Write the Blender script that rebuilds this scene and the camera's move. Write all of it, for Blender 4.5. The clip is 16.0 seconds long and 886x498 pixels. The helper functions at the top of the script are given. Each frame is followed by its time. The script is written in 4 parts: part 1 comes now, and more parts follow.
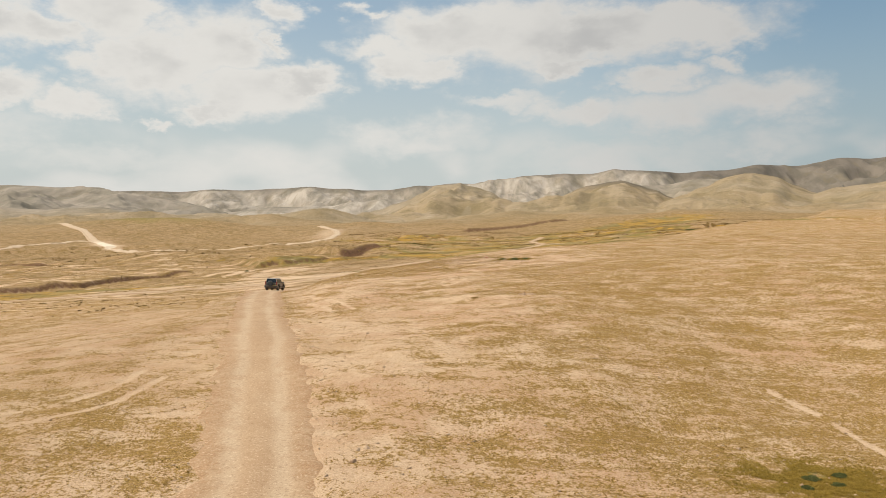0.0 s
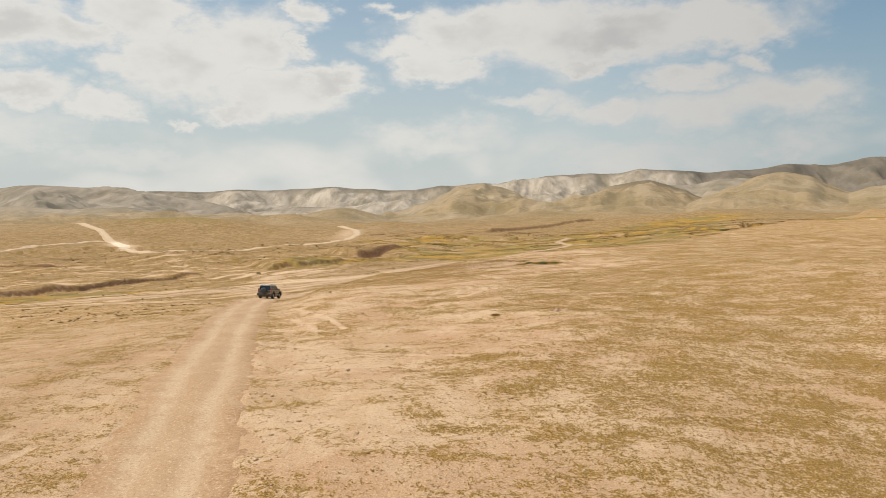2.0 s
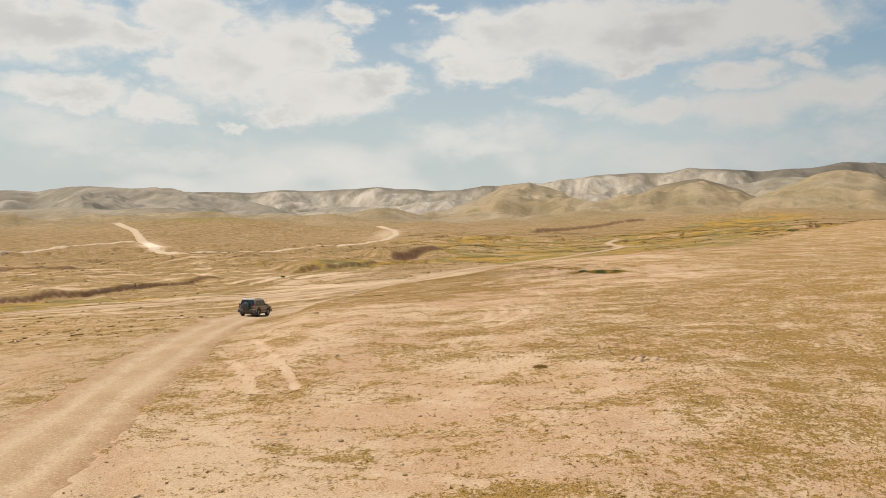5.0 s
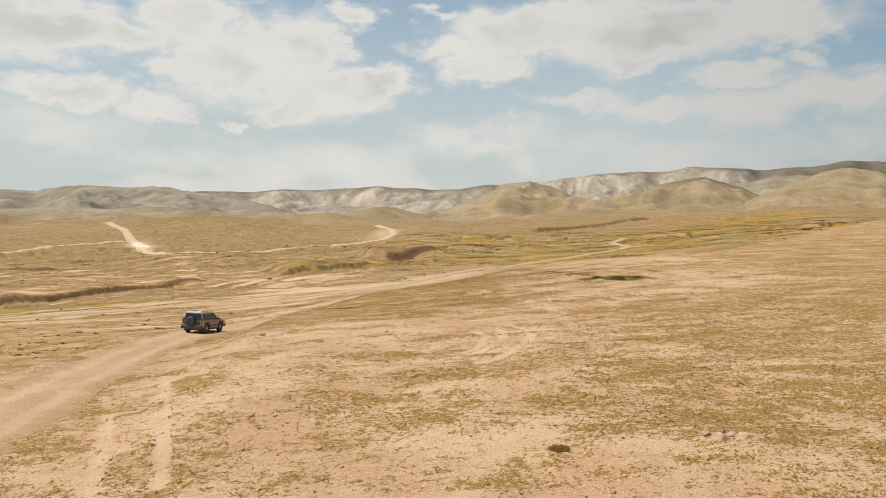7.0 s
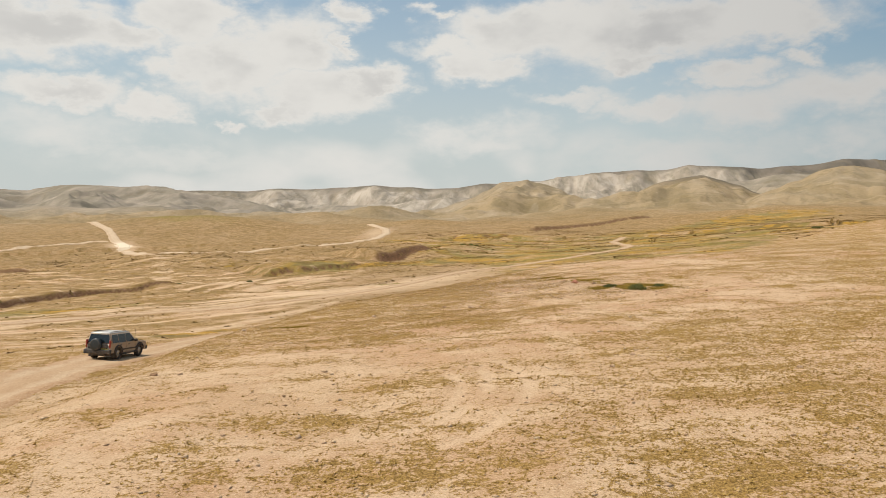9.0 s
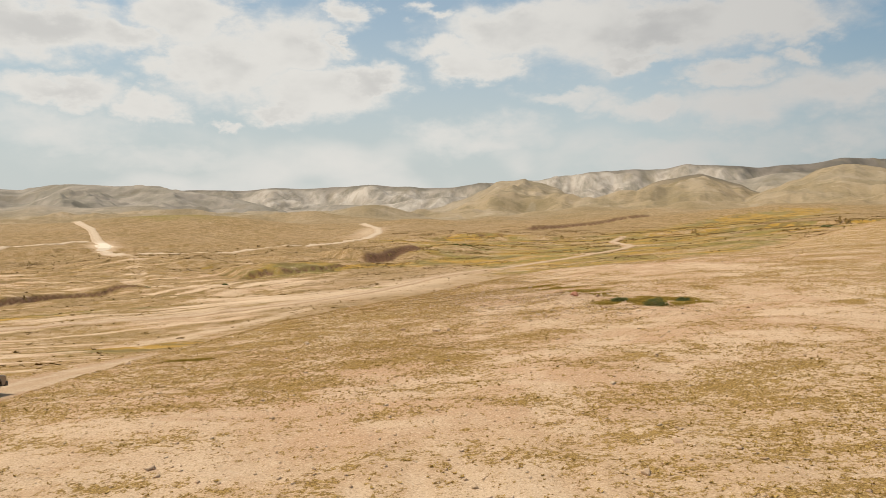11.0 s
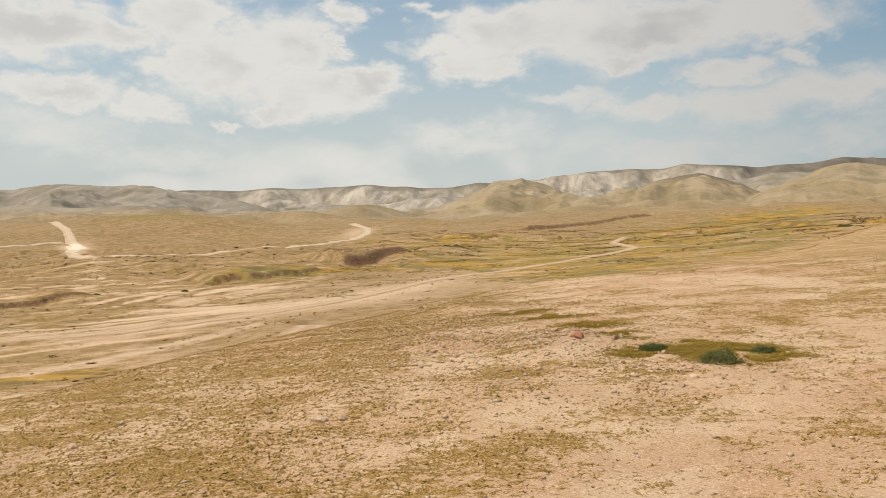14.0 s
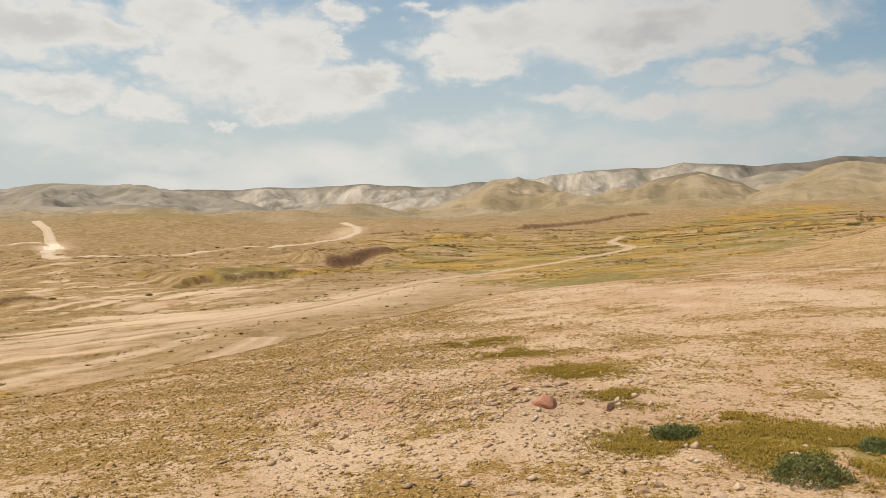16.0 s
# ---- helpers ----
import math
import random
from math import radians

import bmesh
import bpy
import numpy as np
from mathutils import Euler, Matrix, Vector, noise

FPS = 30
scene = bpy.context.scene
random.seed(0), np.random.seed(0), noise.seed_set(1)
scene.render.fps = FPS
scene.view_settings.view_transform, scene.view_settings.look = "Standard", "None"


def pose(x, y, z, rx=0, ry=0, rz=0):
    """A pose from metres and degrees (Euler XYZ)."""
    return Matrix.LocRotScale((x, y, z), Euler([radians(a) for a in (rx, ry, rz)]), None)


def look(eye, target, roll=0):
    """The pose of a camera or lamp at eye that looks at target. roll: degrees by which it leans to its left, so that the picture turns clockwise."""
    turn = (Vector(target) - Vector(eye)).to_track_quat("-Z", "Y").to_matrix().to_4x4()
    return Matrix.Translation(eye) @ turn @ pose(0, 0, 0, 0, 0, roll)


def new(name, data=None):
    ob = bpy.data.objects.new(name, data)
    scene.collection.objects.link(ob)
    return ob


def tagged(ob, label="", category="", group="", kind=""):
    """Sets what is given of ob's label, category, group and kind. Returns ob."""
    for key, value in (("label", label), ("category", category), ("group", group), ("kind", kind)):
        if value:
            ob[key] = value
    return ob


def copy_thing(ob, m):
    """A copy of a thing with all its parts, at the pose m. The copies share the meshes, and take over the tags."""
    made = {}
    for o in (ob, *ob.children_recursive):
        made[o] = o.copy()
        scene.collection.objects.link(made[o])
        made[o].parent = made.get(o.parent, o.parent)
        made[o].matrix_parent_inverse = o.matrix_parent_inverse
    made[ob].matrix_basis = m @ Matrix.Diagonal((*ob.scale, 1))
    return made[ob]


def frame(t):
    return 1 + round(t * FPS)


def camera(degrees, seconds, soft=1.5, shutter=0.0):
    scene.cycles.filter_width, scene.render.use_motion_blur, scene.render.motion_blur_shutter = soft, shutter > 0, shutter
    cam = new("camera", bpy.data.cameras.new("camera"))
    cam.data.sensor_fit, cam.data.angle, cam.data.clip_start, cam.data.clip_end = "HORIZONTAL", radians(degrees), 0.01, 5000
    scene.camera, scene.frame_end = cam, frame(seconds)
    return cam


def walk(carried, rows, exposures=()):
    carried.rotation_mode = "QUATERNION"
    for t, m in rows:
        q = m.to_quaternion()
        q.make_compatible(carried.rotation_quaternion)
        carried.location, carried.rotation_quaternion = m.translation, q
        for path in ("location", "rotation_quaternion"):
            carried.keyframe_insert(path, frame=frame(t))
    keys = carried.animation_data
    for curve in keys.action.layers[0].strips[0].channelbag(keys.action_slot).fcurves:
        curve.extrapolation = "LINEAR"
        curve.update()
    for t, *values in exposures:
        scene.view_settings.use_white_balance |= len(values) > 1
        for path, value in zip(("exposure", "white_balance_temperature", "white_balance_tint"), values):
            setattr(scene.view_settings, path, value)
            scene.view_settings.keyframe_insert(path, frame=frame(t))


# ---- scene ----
cam = camera(59.0, 16.0, 0.75)
METRES, EYE, TILT, LEAN, TURN = 112.0, 9.5, -1.0, 0.0, 0.0
ROWS = [
    (0.0, 0.0, 0.0, 0.0, 0.0, 0.0, 0.0),
    (0.5, 0.0017, 0.032, 0.0009, 0.9, 0.01, -0.05),
    (1.0, 0.0038, 0.0648, 0.0017, 1.42, 0.01, -0.07),
    (1.5, 0.0057, 0.098, 0.0023, 1.53, 0.01, -0.06),
    (2.0, 0.0075, 0.1314, 0.0031, 1.76, 0.01, -0.08),
    (2.5, 0.0091, 0.1652, 0.0038, 2.31, 0.03, -0.11),
    (3.0, 0.0107, 0.1987, 0.0045, 3.02, 0.03, -0.13),
    (3.5, 0.0123, 0.2323, 0.0053, 3.73, 0.04, -0.17),
    (4.0, 0.0136, 0.2662, 0.0061, 4.51, 0.06, -0.19),
    (6.5, 0.015, 0.425, 0.0092, 5.16, -0.01, -0.17),
    (7.0, 0.0148, 0.4562, 0.01, 5.09, -0.02, -0.15),
    (7.5, 0.0148, 0.4873, 0.0106, 5.03, -0.04, -0.13),
    (8.0, 0.0151, 0.5189, 0.0111, 4.98, -0.05, -0.1),
    (8.5, 0.0158, 0.5511, 0.0117, 4.93, -0.06, -0.06),
    (9.0, 0.017, 0.5832, 0.0121, 4.88, -0.08, -0.04),
    (11.5, 0.0287, 0.7381, 0.0147, 4.69, -0.12, 0.03),
    (12.0, 0.0309, 0.7687, 0.0153, 4.67, -0.13, 0.03),
    (12.5, 0.0327, 0.799, 0.016, 4.64, -0.12, 0.09),
    (13.0, 0.0347, 0.8283, 0.0166, 4.62, -0.08, 0.07),
    (13.5, 0.037, 0.8559, 0.0174, 4.59, -0.07, 0.06),
    (14.0, 0.0393, 0.8836, 0.0183, 4.57, -0.1, 0.09),
    (14.5, 0.0429, 0.9127, 0.0188, 4.54, -0.09, 0.1),
    (15.0, 0.0468, 0.9407, 0.0194, 4.5, -0.1, 0.12),
    (15.5, 0.0509, 0.9687, 0.0196, 4.45, -0.12, 0.12),
    (16.0, 0.0559, 0.9973, 0.02, 4.42, -0.15, 0.12),
]
walk(cam, [(t, pose(0, 0, EYE, TILT, LEAN, TURN) @ pose(METRES * x, METRES * y, METRES * z, 90 + pitch, roll, yaw)) for t, x, y, z, yaw, pitch, roll in ROWS])

# ---- world, sun and exposure ----
SUN_AZIMUTH, SUN_HEIGHT = radians(-100), radians(61)
scene.view_settings.exposure = -0.06
WEST_CLOUDS = [
    (-0.548, 0.238, 0.094, 0.029, 1),
    (-0.593, 0.245, 0.051, 0.036, 1),
    (-0.474, 0.235, 0.043, 0.02, 0.95),
    (-0.394, 0.26, 0.058, 0.035, 1),
    (-0.401, 0.209, 0.043, 0.026, 1),
    (-0.342, 0.206, 0.069, 0.038, 1),
    (-0.28, 0.233, 0.061, 0.04, 1),
    (-0.242, 0.178, 0.072, 0.027, 1),
    (-0.178, 0.192, 0.04, 0.019, 0.95),
    (-0.287, 0.159, 0.043, 0.014, 0.9),
    (-0.214, 0.236, 0.014, 0.014, 0.85),
    (-0.197, 0.275, 0.029, 0.019, 0.85),
    (-0.531, 0.169, 0.059, 0.019, 0.95),
    (-0.445, 0.153, 0.042, 0.017, 0.95),
    (-0.354, 0.139, 0.022, 0.006, 0.75),
]
EAST_CLOUDS = [
    (-0.096, 0.278, 0.032, 0.01, 0.75),
    (-0.074, 0.235, 0.054, 0.017, 0.85),
    (-0.039, 0.212, 0.047, 0.019, 1),
    (0.019, 0.254, 0.09, 0.035, 1),
    (0.11, 0.254, 0.097, 0.042, 1),
    (0.198, 0.255, 0.101, 0.035, 1),
    (0.288, 0.254, 0.101, 0.027, 0.95),
    (0.151, 0.217, 0.043, 0.013, 0.9),
    (0.348, 0.241, 0.04, 0.02, 0.8),
    (0.263, 0.196, 0.054, 0.016, 0.85),
    (0.36, 0.201, 0.025, 0.014, 0.7),
    (0.075, 0.173, 0.061, 0.012, 0.62),
    (0.185, 0.16, 0.079, 0.014, 0.72),
    (0.282, 0.154, 0.094, 0.029, 0.72),
    (0.378, 0.164, 0.083, 0.027, 0.75),
    (0.39, 0.115, 0.065, 0.026, 0.55),
]
LOW_CLOUDS = [
    (-0.038, 0.123, 0.115, 0.025, 0.58),
    (-0.543, 0.123, 0.123, 0.03, 0.55),
    (-0.356, 0.087, 0.188, 0.025, 0.5),
    (0.205, 0.1, 0.188, 0.025, 0.5),
]


class Graph:
    """Short hand for a node tree."""

    def __init__(self, tree):
        self.tree = tree
        tree.nodes.clear()

    def add(self, kind, ins=None, **props):
        n = self.tree.nodes.new(kind)
        for k, v in props.items():
            setattr(n, k, v)
        for k, v in (ins or {}).items():
            self.put(n.inputs[k], v)
        return n

    def put(self, socket, v):
        if isinstance(v, bpy.types.NodeSocket):
            self.tree.links.new(v, socket)
        else:
            socket.default_value = v

    def math(self, op, a, b=0.0, c=0.0, clamp=False):
        return self.add("ShaderNodeMath", {0: a, 1: b, 2: c}, operation=op, use_clamp=clamp).outputs[0]

    def ramp(self, v, lo, hi, to_lo=0.0, to_hi=1.0):
        return self.add("ShaderNodeMapRange", {0: v, 1: lo, 2: hi, 3: to_lo, 4: to_hi}, interpolation_type="SMOOTHSTEP").outputs[0]

    def mix(self, f, a, b, blend="MIX"):
        n = self.add("ShaderNodeMix", {0: f}, data_type="RGBA", blend_type=blend)
        self.put(n.inputs[6], a if isinstance(a, bpy.types.NodeSocket) else (*a, 1))
        self.put(n.inputs[7], b if isinstance(b, bpy.types.NodeSocket) else (*b, 1))
        return n.outputs[2]

    def noise(self, vec, scale, detail=4.0, rough=0.55, distort=0.0):
        return self.add("ShaderNodeTexNoise", {"Vector": vec, "Scale": scale, "Detail": detail, "Roughness": rough, "Distortion": distort}).outputs[0]


def make_world():
    world = bpy.data.worlds.new("desert_sky")
    scene.world = world
    world.use_nodes = True
    g = Graph(world.node_tree)
    sky = g.add("ShaderNodeTexSky", sky_type="NISHITA", sun_disc=False, sun_elevation=SUN_HEIGHT, sun_rotation=SUN_AZIMUTH,
                air_density=1.0, dust_density=2.2, ozone_density=1.0, altitude=100.0)
    way = g.add("ShaderNodeTexCoord").outputs["Generated"]
    x, y, z = g.add("ShaderNodeSeparateXYZ", {0: way}).outputs
    level = g.math("SQRT", g.math("ADD", g.math("MULTIPLY", x, x), g.math("MULTIPLY", y, y)))
    az = g.math("ARCTAN2", x, y)
    up = g.math("DIVIDE", z, g.math("MAXIMUM", level, 0.02))
    flat = g.add("ShaderNodeCombineXYZ", {0: az, 1: g.math("MULTIPLY", up, 1.7), 2: 0.0}).outputs[0]
    big = g.noise(flat, 5.0, 3.0, 0.5)
    fine = g.math("ADD", g.math("MULTIPLY", g.noise(flat, 11.0, 8.0, 0.52, 0.2), 0.88), g.math("MULTIPLY", g.noise(flat, 42.0, 5.0, 0.55, 0.3), 0.12))
    cover = g.math("MULTIPLY", g.ramp(up, 0.36, 0.6, 0.0, 0.55), g.ramp(big, 0.46, 0.62))
    cover = g.math("MAXIMUM", cover, g.math("MULTIPLY", g.ramp(up, 0.10, 0.17, 0.52, 0.0), g.ramp(big, 0.35, 0.6)))
    bend = g.add("ShaderNodeTexNoise", {"Vector": flat, "Scale": 15.0, "Detail": 7.0, "Roughness": 0.62}).outputs["Color"]
    shift = g.add("ShaderNodeVectorMath", {0: bend, 1: (0.5, 0.5, 0.5)}, operation="SUBTRACT").outputs[0]
    shift = g.add("ShaderNodeVectorMath", {0: shift, 1: (0.15, 0.085, 0.0)}, operation="MULTIPLY").outputs[0]
    spot = g.add("ShaderNodeVectorMath", {0: g.add("ShaderNodeCombineXYZ", {0: az, 1: up, 2: 0.0}).outputs[0], 1: shift}, operation="ADD").outputs[0]
    for a, e, ra, re, weight in WEST_CLOUDS + EAST_CLOUDS + LOW_CLOUDS:
        away = g.add("ShaderNodeVectorMath", {0: spot, 1: (a, e, 0.0)}, operation="SUBTRACT").outputs[0]
        away = g.add("ShaderNodeVectorMath", {0: away, 1: (1 / ra, 1 / re, 0.0)}, operation="MULTIPLY").outputs[0]
        far = g.add("ShaderNodeVectorMath", {0: away, 1: away}, operation="DOT_PRODUCT").outputs["Value"]
        puff = g.math("MULTIPLY", g.math("POWER", 0.54, far), weight)
        cover = g.math("MAXIMUM", cover, puff)
    thick = g.math("ADD", cover, g.math("MULTIPLY", g.math("SUBTRACT", fine, 0.5), 0.62))
    dense = g.ramp(thick, 0.16, 0.74)
    # the bellies of the clouds are grey where they are deep
    grey = g.math("MULTIPLY", g.ramp(thick, 0.6, 1.05), g.ramp(g.noise(flat, 8.0, 4.0, 0.5), 0.36, 0.64))
    grey = g.math("ADD", g.math("MULTIPLY", grey, 0.55), g.ramp(az, -0.12, 0.38, 0.0, 0.6), clamp=True)
    cloud = g.mix(grey, (0.79, 0.77, 0.725), (0.50, 0.497, 0.487))
    clear = g.mix(1.0, sky.outputs[0], (0.125, 0.14, 0.13), "MULTIPLY")
    clear = g.mix(g.ramp(az, 0.12, 0.45), clear, g.mix(1.0, clear, (0.60, 0.78, 0.88), "MULTIPLY"))
    haze = g.ramp(up, 0.02, 0.32, 0.95, 0.26)
    clear = g.mix(haze, clear, g.mix(g.ramp(az, 0.1, 0.5), (0.60, 0.635, 0.62), (0.43, 0.485, 0.495)))
    col = g.mix(dense, clear, cloud)
    g.add("ShaderNodeOutputWorld", {0: g.add("ShaderNodeBackground", {0: col, 1: 1.0}).outputs[0]})


make_world()
sun = new("sun", bpy.data.lights.new("sun", "SUN"))
sun.data.energy, sun.data.angle, sun.data.color = 3.8, radians(0.55), (1.0, 0.92, 0.80)
toward = Vector((math.sin(SUN_AZIMUTH) * math.cos(SUN_HEIGHT), math.cos(SUN_AZIMUTH) * math.cos(SUN_HEIGHT), math.sin(SUN_HEIGHT)))
sun.matrix_world = look(toward * 300, (0, 0, 0))

# ---- lie of the land ----
LATTICE = np.random.RandomState(7).permutation(4096)


def hash2(i, j, seed):
    return LATTICE[(LATTICE[(i + seed * 131) & 4095] + j) & 4095]


def noise2(x, y, seed=0):
    """Gradient noise, about -1 to 1."""
    i, j = np.floor(x).astype(np.int64), np.floor(y).astype(np.int64)
    u, v = x - i, y - j
    su, sv = u * u * u * (u * (u * 6 - 15) + 10), v * v * v * (v * (v * 6 - 15) + 10)

    def corner(di, dj):
        a = hash2(i + di, j + dj, seed) * (2 * np.pi / 4096)
        return np.cos(a) * (u - di) + np.sin(a) * (v - dj)

    top = corner(0, 0) * (1 - su) + corner(1, 0) * su
    low = corner(0, 1) * (1 - su) + corner(1, 1) * su
    return 1.5 * (top * (1 - sv) + low * sv)


def fbm(x, y, seed=0, octaves=4, gain=0.5):
    total, amp = 0.0, 1.0
    for k in range(octaves):
        total = total + amp * noise2(x * 2**k + 17.3 * k, y * 2**k - 9.1 * k, seed + k)
        amp *= gain
    return total


def smooth(v, lo, hi):
    t = np.clip((v - lo) / (hi - lo), 0, 1)
    return t * t * (3 - 2 * t)


def blob(x, y, cx, cy, rx, ry, turn=0.0):
    c, s = math.cos(radians(turn)), math.sin(radians(turn))
    u, v = (x - cx) * c + (y - cy) * s, -(x - cx) * s + (y - cy) * c
    return np.exp(-((u / rx) ** 2 + (v / ry) ** 2))


# swells of the near hill (rows along y, 35 m apart) and of the valley (80 m apart)
NEAR_SWELLS = [
    (-1.54, 0.79, -1.93, -1.29, 1.52),
    (-1.92, -0.89, 1.6, -1.59, -1.39),
    (-0.92, 0.73, -1.5, 1.43, 0.7),
    (0.72, 1.04, -0.22, 0.69, -1.8),
    (0.53, -4.05, 2.92, -0.11, 3.15),
    (0.12, 0.5, -0.23, -1.76, 1.08),
]
# smaller swells along the line of flight (12 m by 13 m apart)
HUMMOCKS = [
    (0.03, -0.31, 0.10, -0.59, -0.87),
    (0.33, -0.05, 0.57, 0.0, -1.06),
    (0.40, -0.06, -0.21, 0.47, -0.53),
    (-0.15, -0.08, -0.39, 0.28, -0.17),
    (-0.13, 0.17, 0.02, 0.03, -0.07),
    (0.05, 0.22, 0.03, 0.0, -0.06),
    (-0.04, -0.05, 0.33, 0.14, -0.15),
    (-0.06, -0.20, 0.05, -0.02, -0.26),
    (0.0, 0.06, 0.12, 0.15, -0.13),
    (0.0, -0.09, -0.32, -0.05, -0.03),
]
VALLEY_SWELLS = [
    (-2.08, -3.55, -1.95, 0.37, -2.22, 4.75),
    (-0.47, -1.79, -4.04, -1.94, -2.54, 2.09),
    (-7.42, -1.59, -4.29, -1.46, -0.71, -1.86),
    (-1.45, 1.34, -1.1, -4.41, 1.45, -1.24),
    (-2.57, -3.33, -0.66, -2.89, -2.27, -1.47),
    (4.43, 0.26, 0.7, -0.74, -0.47, 1.66),
    (2.34, 1.24, 0.98, -1.32, -0.2, 1.94),
]

# far ridges: distance, depth of the front slope, kind, relief, then crest heights by bearing in degrees
RIDGES = [
    (3300, 1000, "scarp", 26, [(-40.5, 153), (-34.6, 167), (-27.9, 172), (-20.6, 184), (-17.5, 193), (-14.3, 202), (-12.2, 211), (-9.4, 212), (-7.7, 207), (-6.1, 205), (-4.4, 205), (-2, 219), (1.3, 230), (3.8, 245), (7, 268), (9.7, 270), (12.4, 280), (15, 269), (18.8, 274), (22.1, 280), (24.3, 287), (26.3, 293), (28.0, 299), (29.8, 305), (36, 295)]),
    (2100, 1000, "round", 16, [(-43, 94), (-37.6, 107), (-34.6, 115), (-32.7, 117), (-30.4, 126), (-27.9, 126), (-25.1, 126), (-23.2, 118), (-21.3, 116), (-19.4, 104), (-16.7, 78), (-14.3, 52), (-11.8, 30)]),
    (1300, 560, "round", 7, [(-40.5, 43), (-34.6, 47), (-30.7, 52), (-27.9, 48), (-24.3, 54), (-21.3, 44), (-17.5, 36), (-14.3, 22)]),
    (2350, 700, "scarp", 12, [(-19, 40), (-15.9, 75), (-12.7, 92), (-8.6, 100), (-5.3, 115), (-3.2, 122), (-1.1, 114), (2.1, 108), (5, 60)]),
    (1700, 800, "round", 9, [(-11, 24), (-7.7, 42), (-5.3, 64), (-2.4, 90), (-0.6, 115), (1.3, 128), (2.8, 114), (4.2, 92), (6.2, 64), (8.5, 34)]),
    (1450, 700, "round", 10, [(1, 22), (3, 30), (5.4, 54), (7.8, 76), (10.1, 97), (12, 106), (13.3, 108), (14.6, 98), (15.7, 88), (17.5, 66), (19.6, 34)]),
    (2200, 700, "round", 8, [(8, 60), (10.9, 112), (13.5, 140), (15.7, 149), (17.1, 154), (18.9, 161), (20.6, 158), (24, 110)]),
    (1150, 560, "round", 8, [(9, 16), (10.9, 22), (13.9, 40), (16.4, 57), (18.2, 74), (19.9, 89), (21.6, 99), (22.6, 99), (23.7, 93), (25.4, 78), (26.6, 68), (28.4, 76), (31, 82), (36, 60)]),
    (1000, 380, "round", 5, [(22, 16), (24.2, 32), (26.6, 50), (28.4, 58), (30.1, 64), (32.5, 66), (36.2, 56), (42, 30)]),
    (820, 330, "round", 4, [(-10, 10), (-8.6, 16), (-4.4, 21), (-0.3, 23), (3.8, 25), (7.8, 27), (11.6, 26), (15.3, 30), (18.9, 30), (22.2, 33), (25.4, 35), (31.2, 36), (38, 26)]),
]

# cut banks: foot line, height, how fast the ground behind sinks back
BANKS = {
    "wash_cut": ([(-150, 160), (-118, 182), (-104, 199), (-98, 210), (-96.5, 222), (-93, 233), (-88, 243), (-82, 253), (-78, 261)], 1.9, 45),
    "low_cut": ([(-68, 281), (-62, 286), (-55, 288), (-48, 295), (-43, 305)], 1.7, 30),
    "red_bluff": ([(-43, 322), (-38.5, 327), (-35, 332), (-31.5, 346), (-26, 357)], 4.2, 26),
    "red_bank": ([(-200, 304), (-176, 311), (-167, 311), (-157, 315)], 3.4, 40),
    "far_wall": ([(10, 512), (26, 525), (56, 552), (92, 580), (100, 590)], 2.2, 30),
    "far_step": ([(-35, 470), (-15, 468), (8, 474)], 1.6, 25),
}

# tracks: centre line, half width
TRACKS = {
    "main_road": ([(-3.2, -40), (-4.0, -10), (-5.2, 15), (-6.6, 27), (-8.1, 34), (-9.9, 42.2), (-12.2, 52), (-15.2, 64.6), (-18.1, 77), (-21.2, 91), (-23.7, 103), (-25.2, 115), (-25.0, 127), (-22.5, 140), (-20.5, 153), (-19.6, 166), (-19.5, 182), (-20.5, 198), (-21.5, 208)], 2.7),
    "wash_track": ([(-150, 120), (-100, 160), (-76, 181), (-61, 195), (-48, 203), (-38, 211), (-31, 218), (-25, 229), (-20.5, 244), (-13.9, 262), (-4, 279), (12, 297), (28, 313), (38, 328), (45, 350), (44, 375), (45, 400), (52, 430), (57, 450)], 2.1),
    "far_road": ([(-222, 490), (-212, 474), (-193.5, 448), (-175, 412), (-156, 381), (-141, 368), (-124, 363), (-103, 361), (-88, 371), (-77, 394), (-72, 441), (-70, 494), (-70, 518), (-79, 556), (-96, 600)], 2.7),
    "hill_road": ([(-203, 463), (-214, 478), (-225, 494), (-241, 516), (-285, 577), (-310, 620)], 2.6),
    "west_road": ([(-260, 330), (-227, 386), (-225, 410), (-226, 438), (-222, 462), (-210, 470)], 2.2),
}

# faint worn ways over the valley floor: centre line, half width, how worn
WAYS = [
    ([(-150, 105), (-100, 146), (-76, 164), (-71, 182), (-64, 197), (-53, 206), (-42, 214)], 1.6, 0.75),
    ([(-130, 92), (-90, 118), (-62, 139), (-54, 156), (-47, 172), (-38, 188), (-30, 203)], 1.5, 0.7),
    ([(-150, 375), (-136, 356), (-122, 334), (-111, 312), (-102, 290), (-92, 271), (-76, 259), (-56, 244), (-40, 226)], 3.0, 0.6),
]


def segments(line):
    return list(zip(line[:-1], line[1:]))


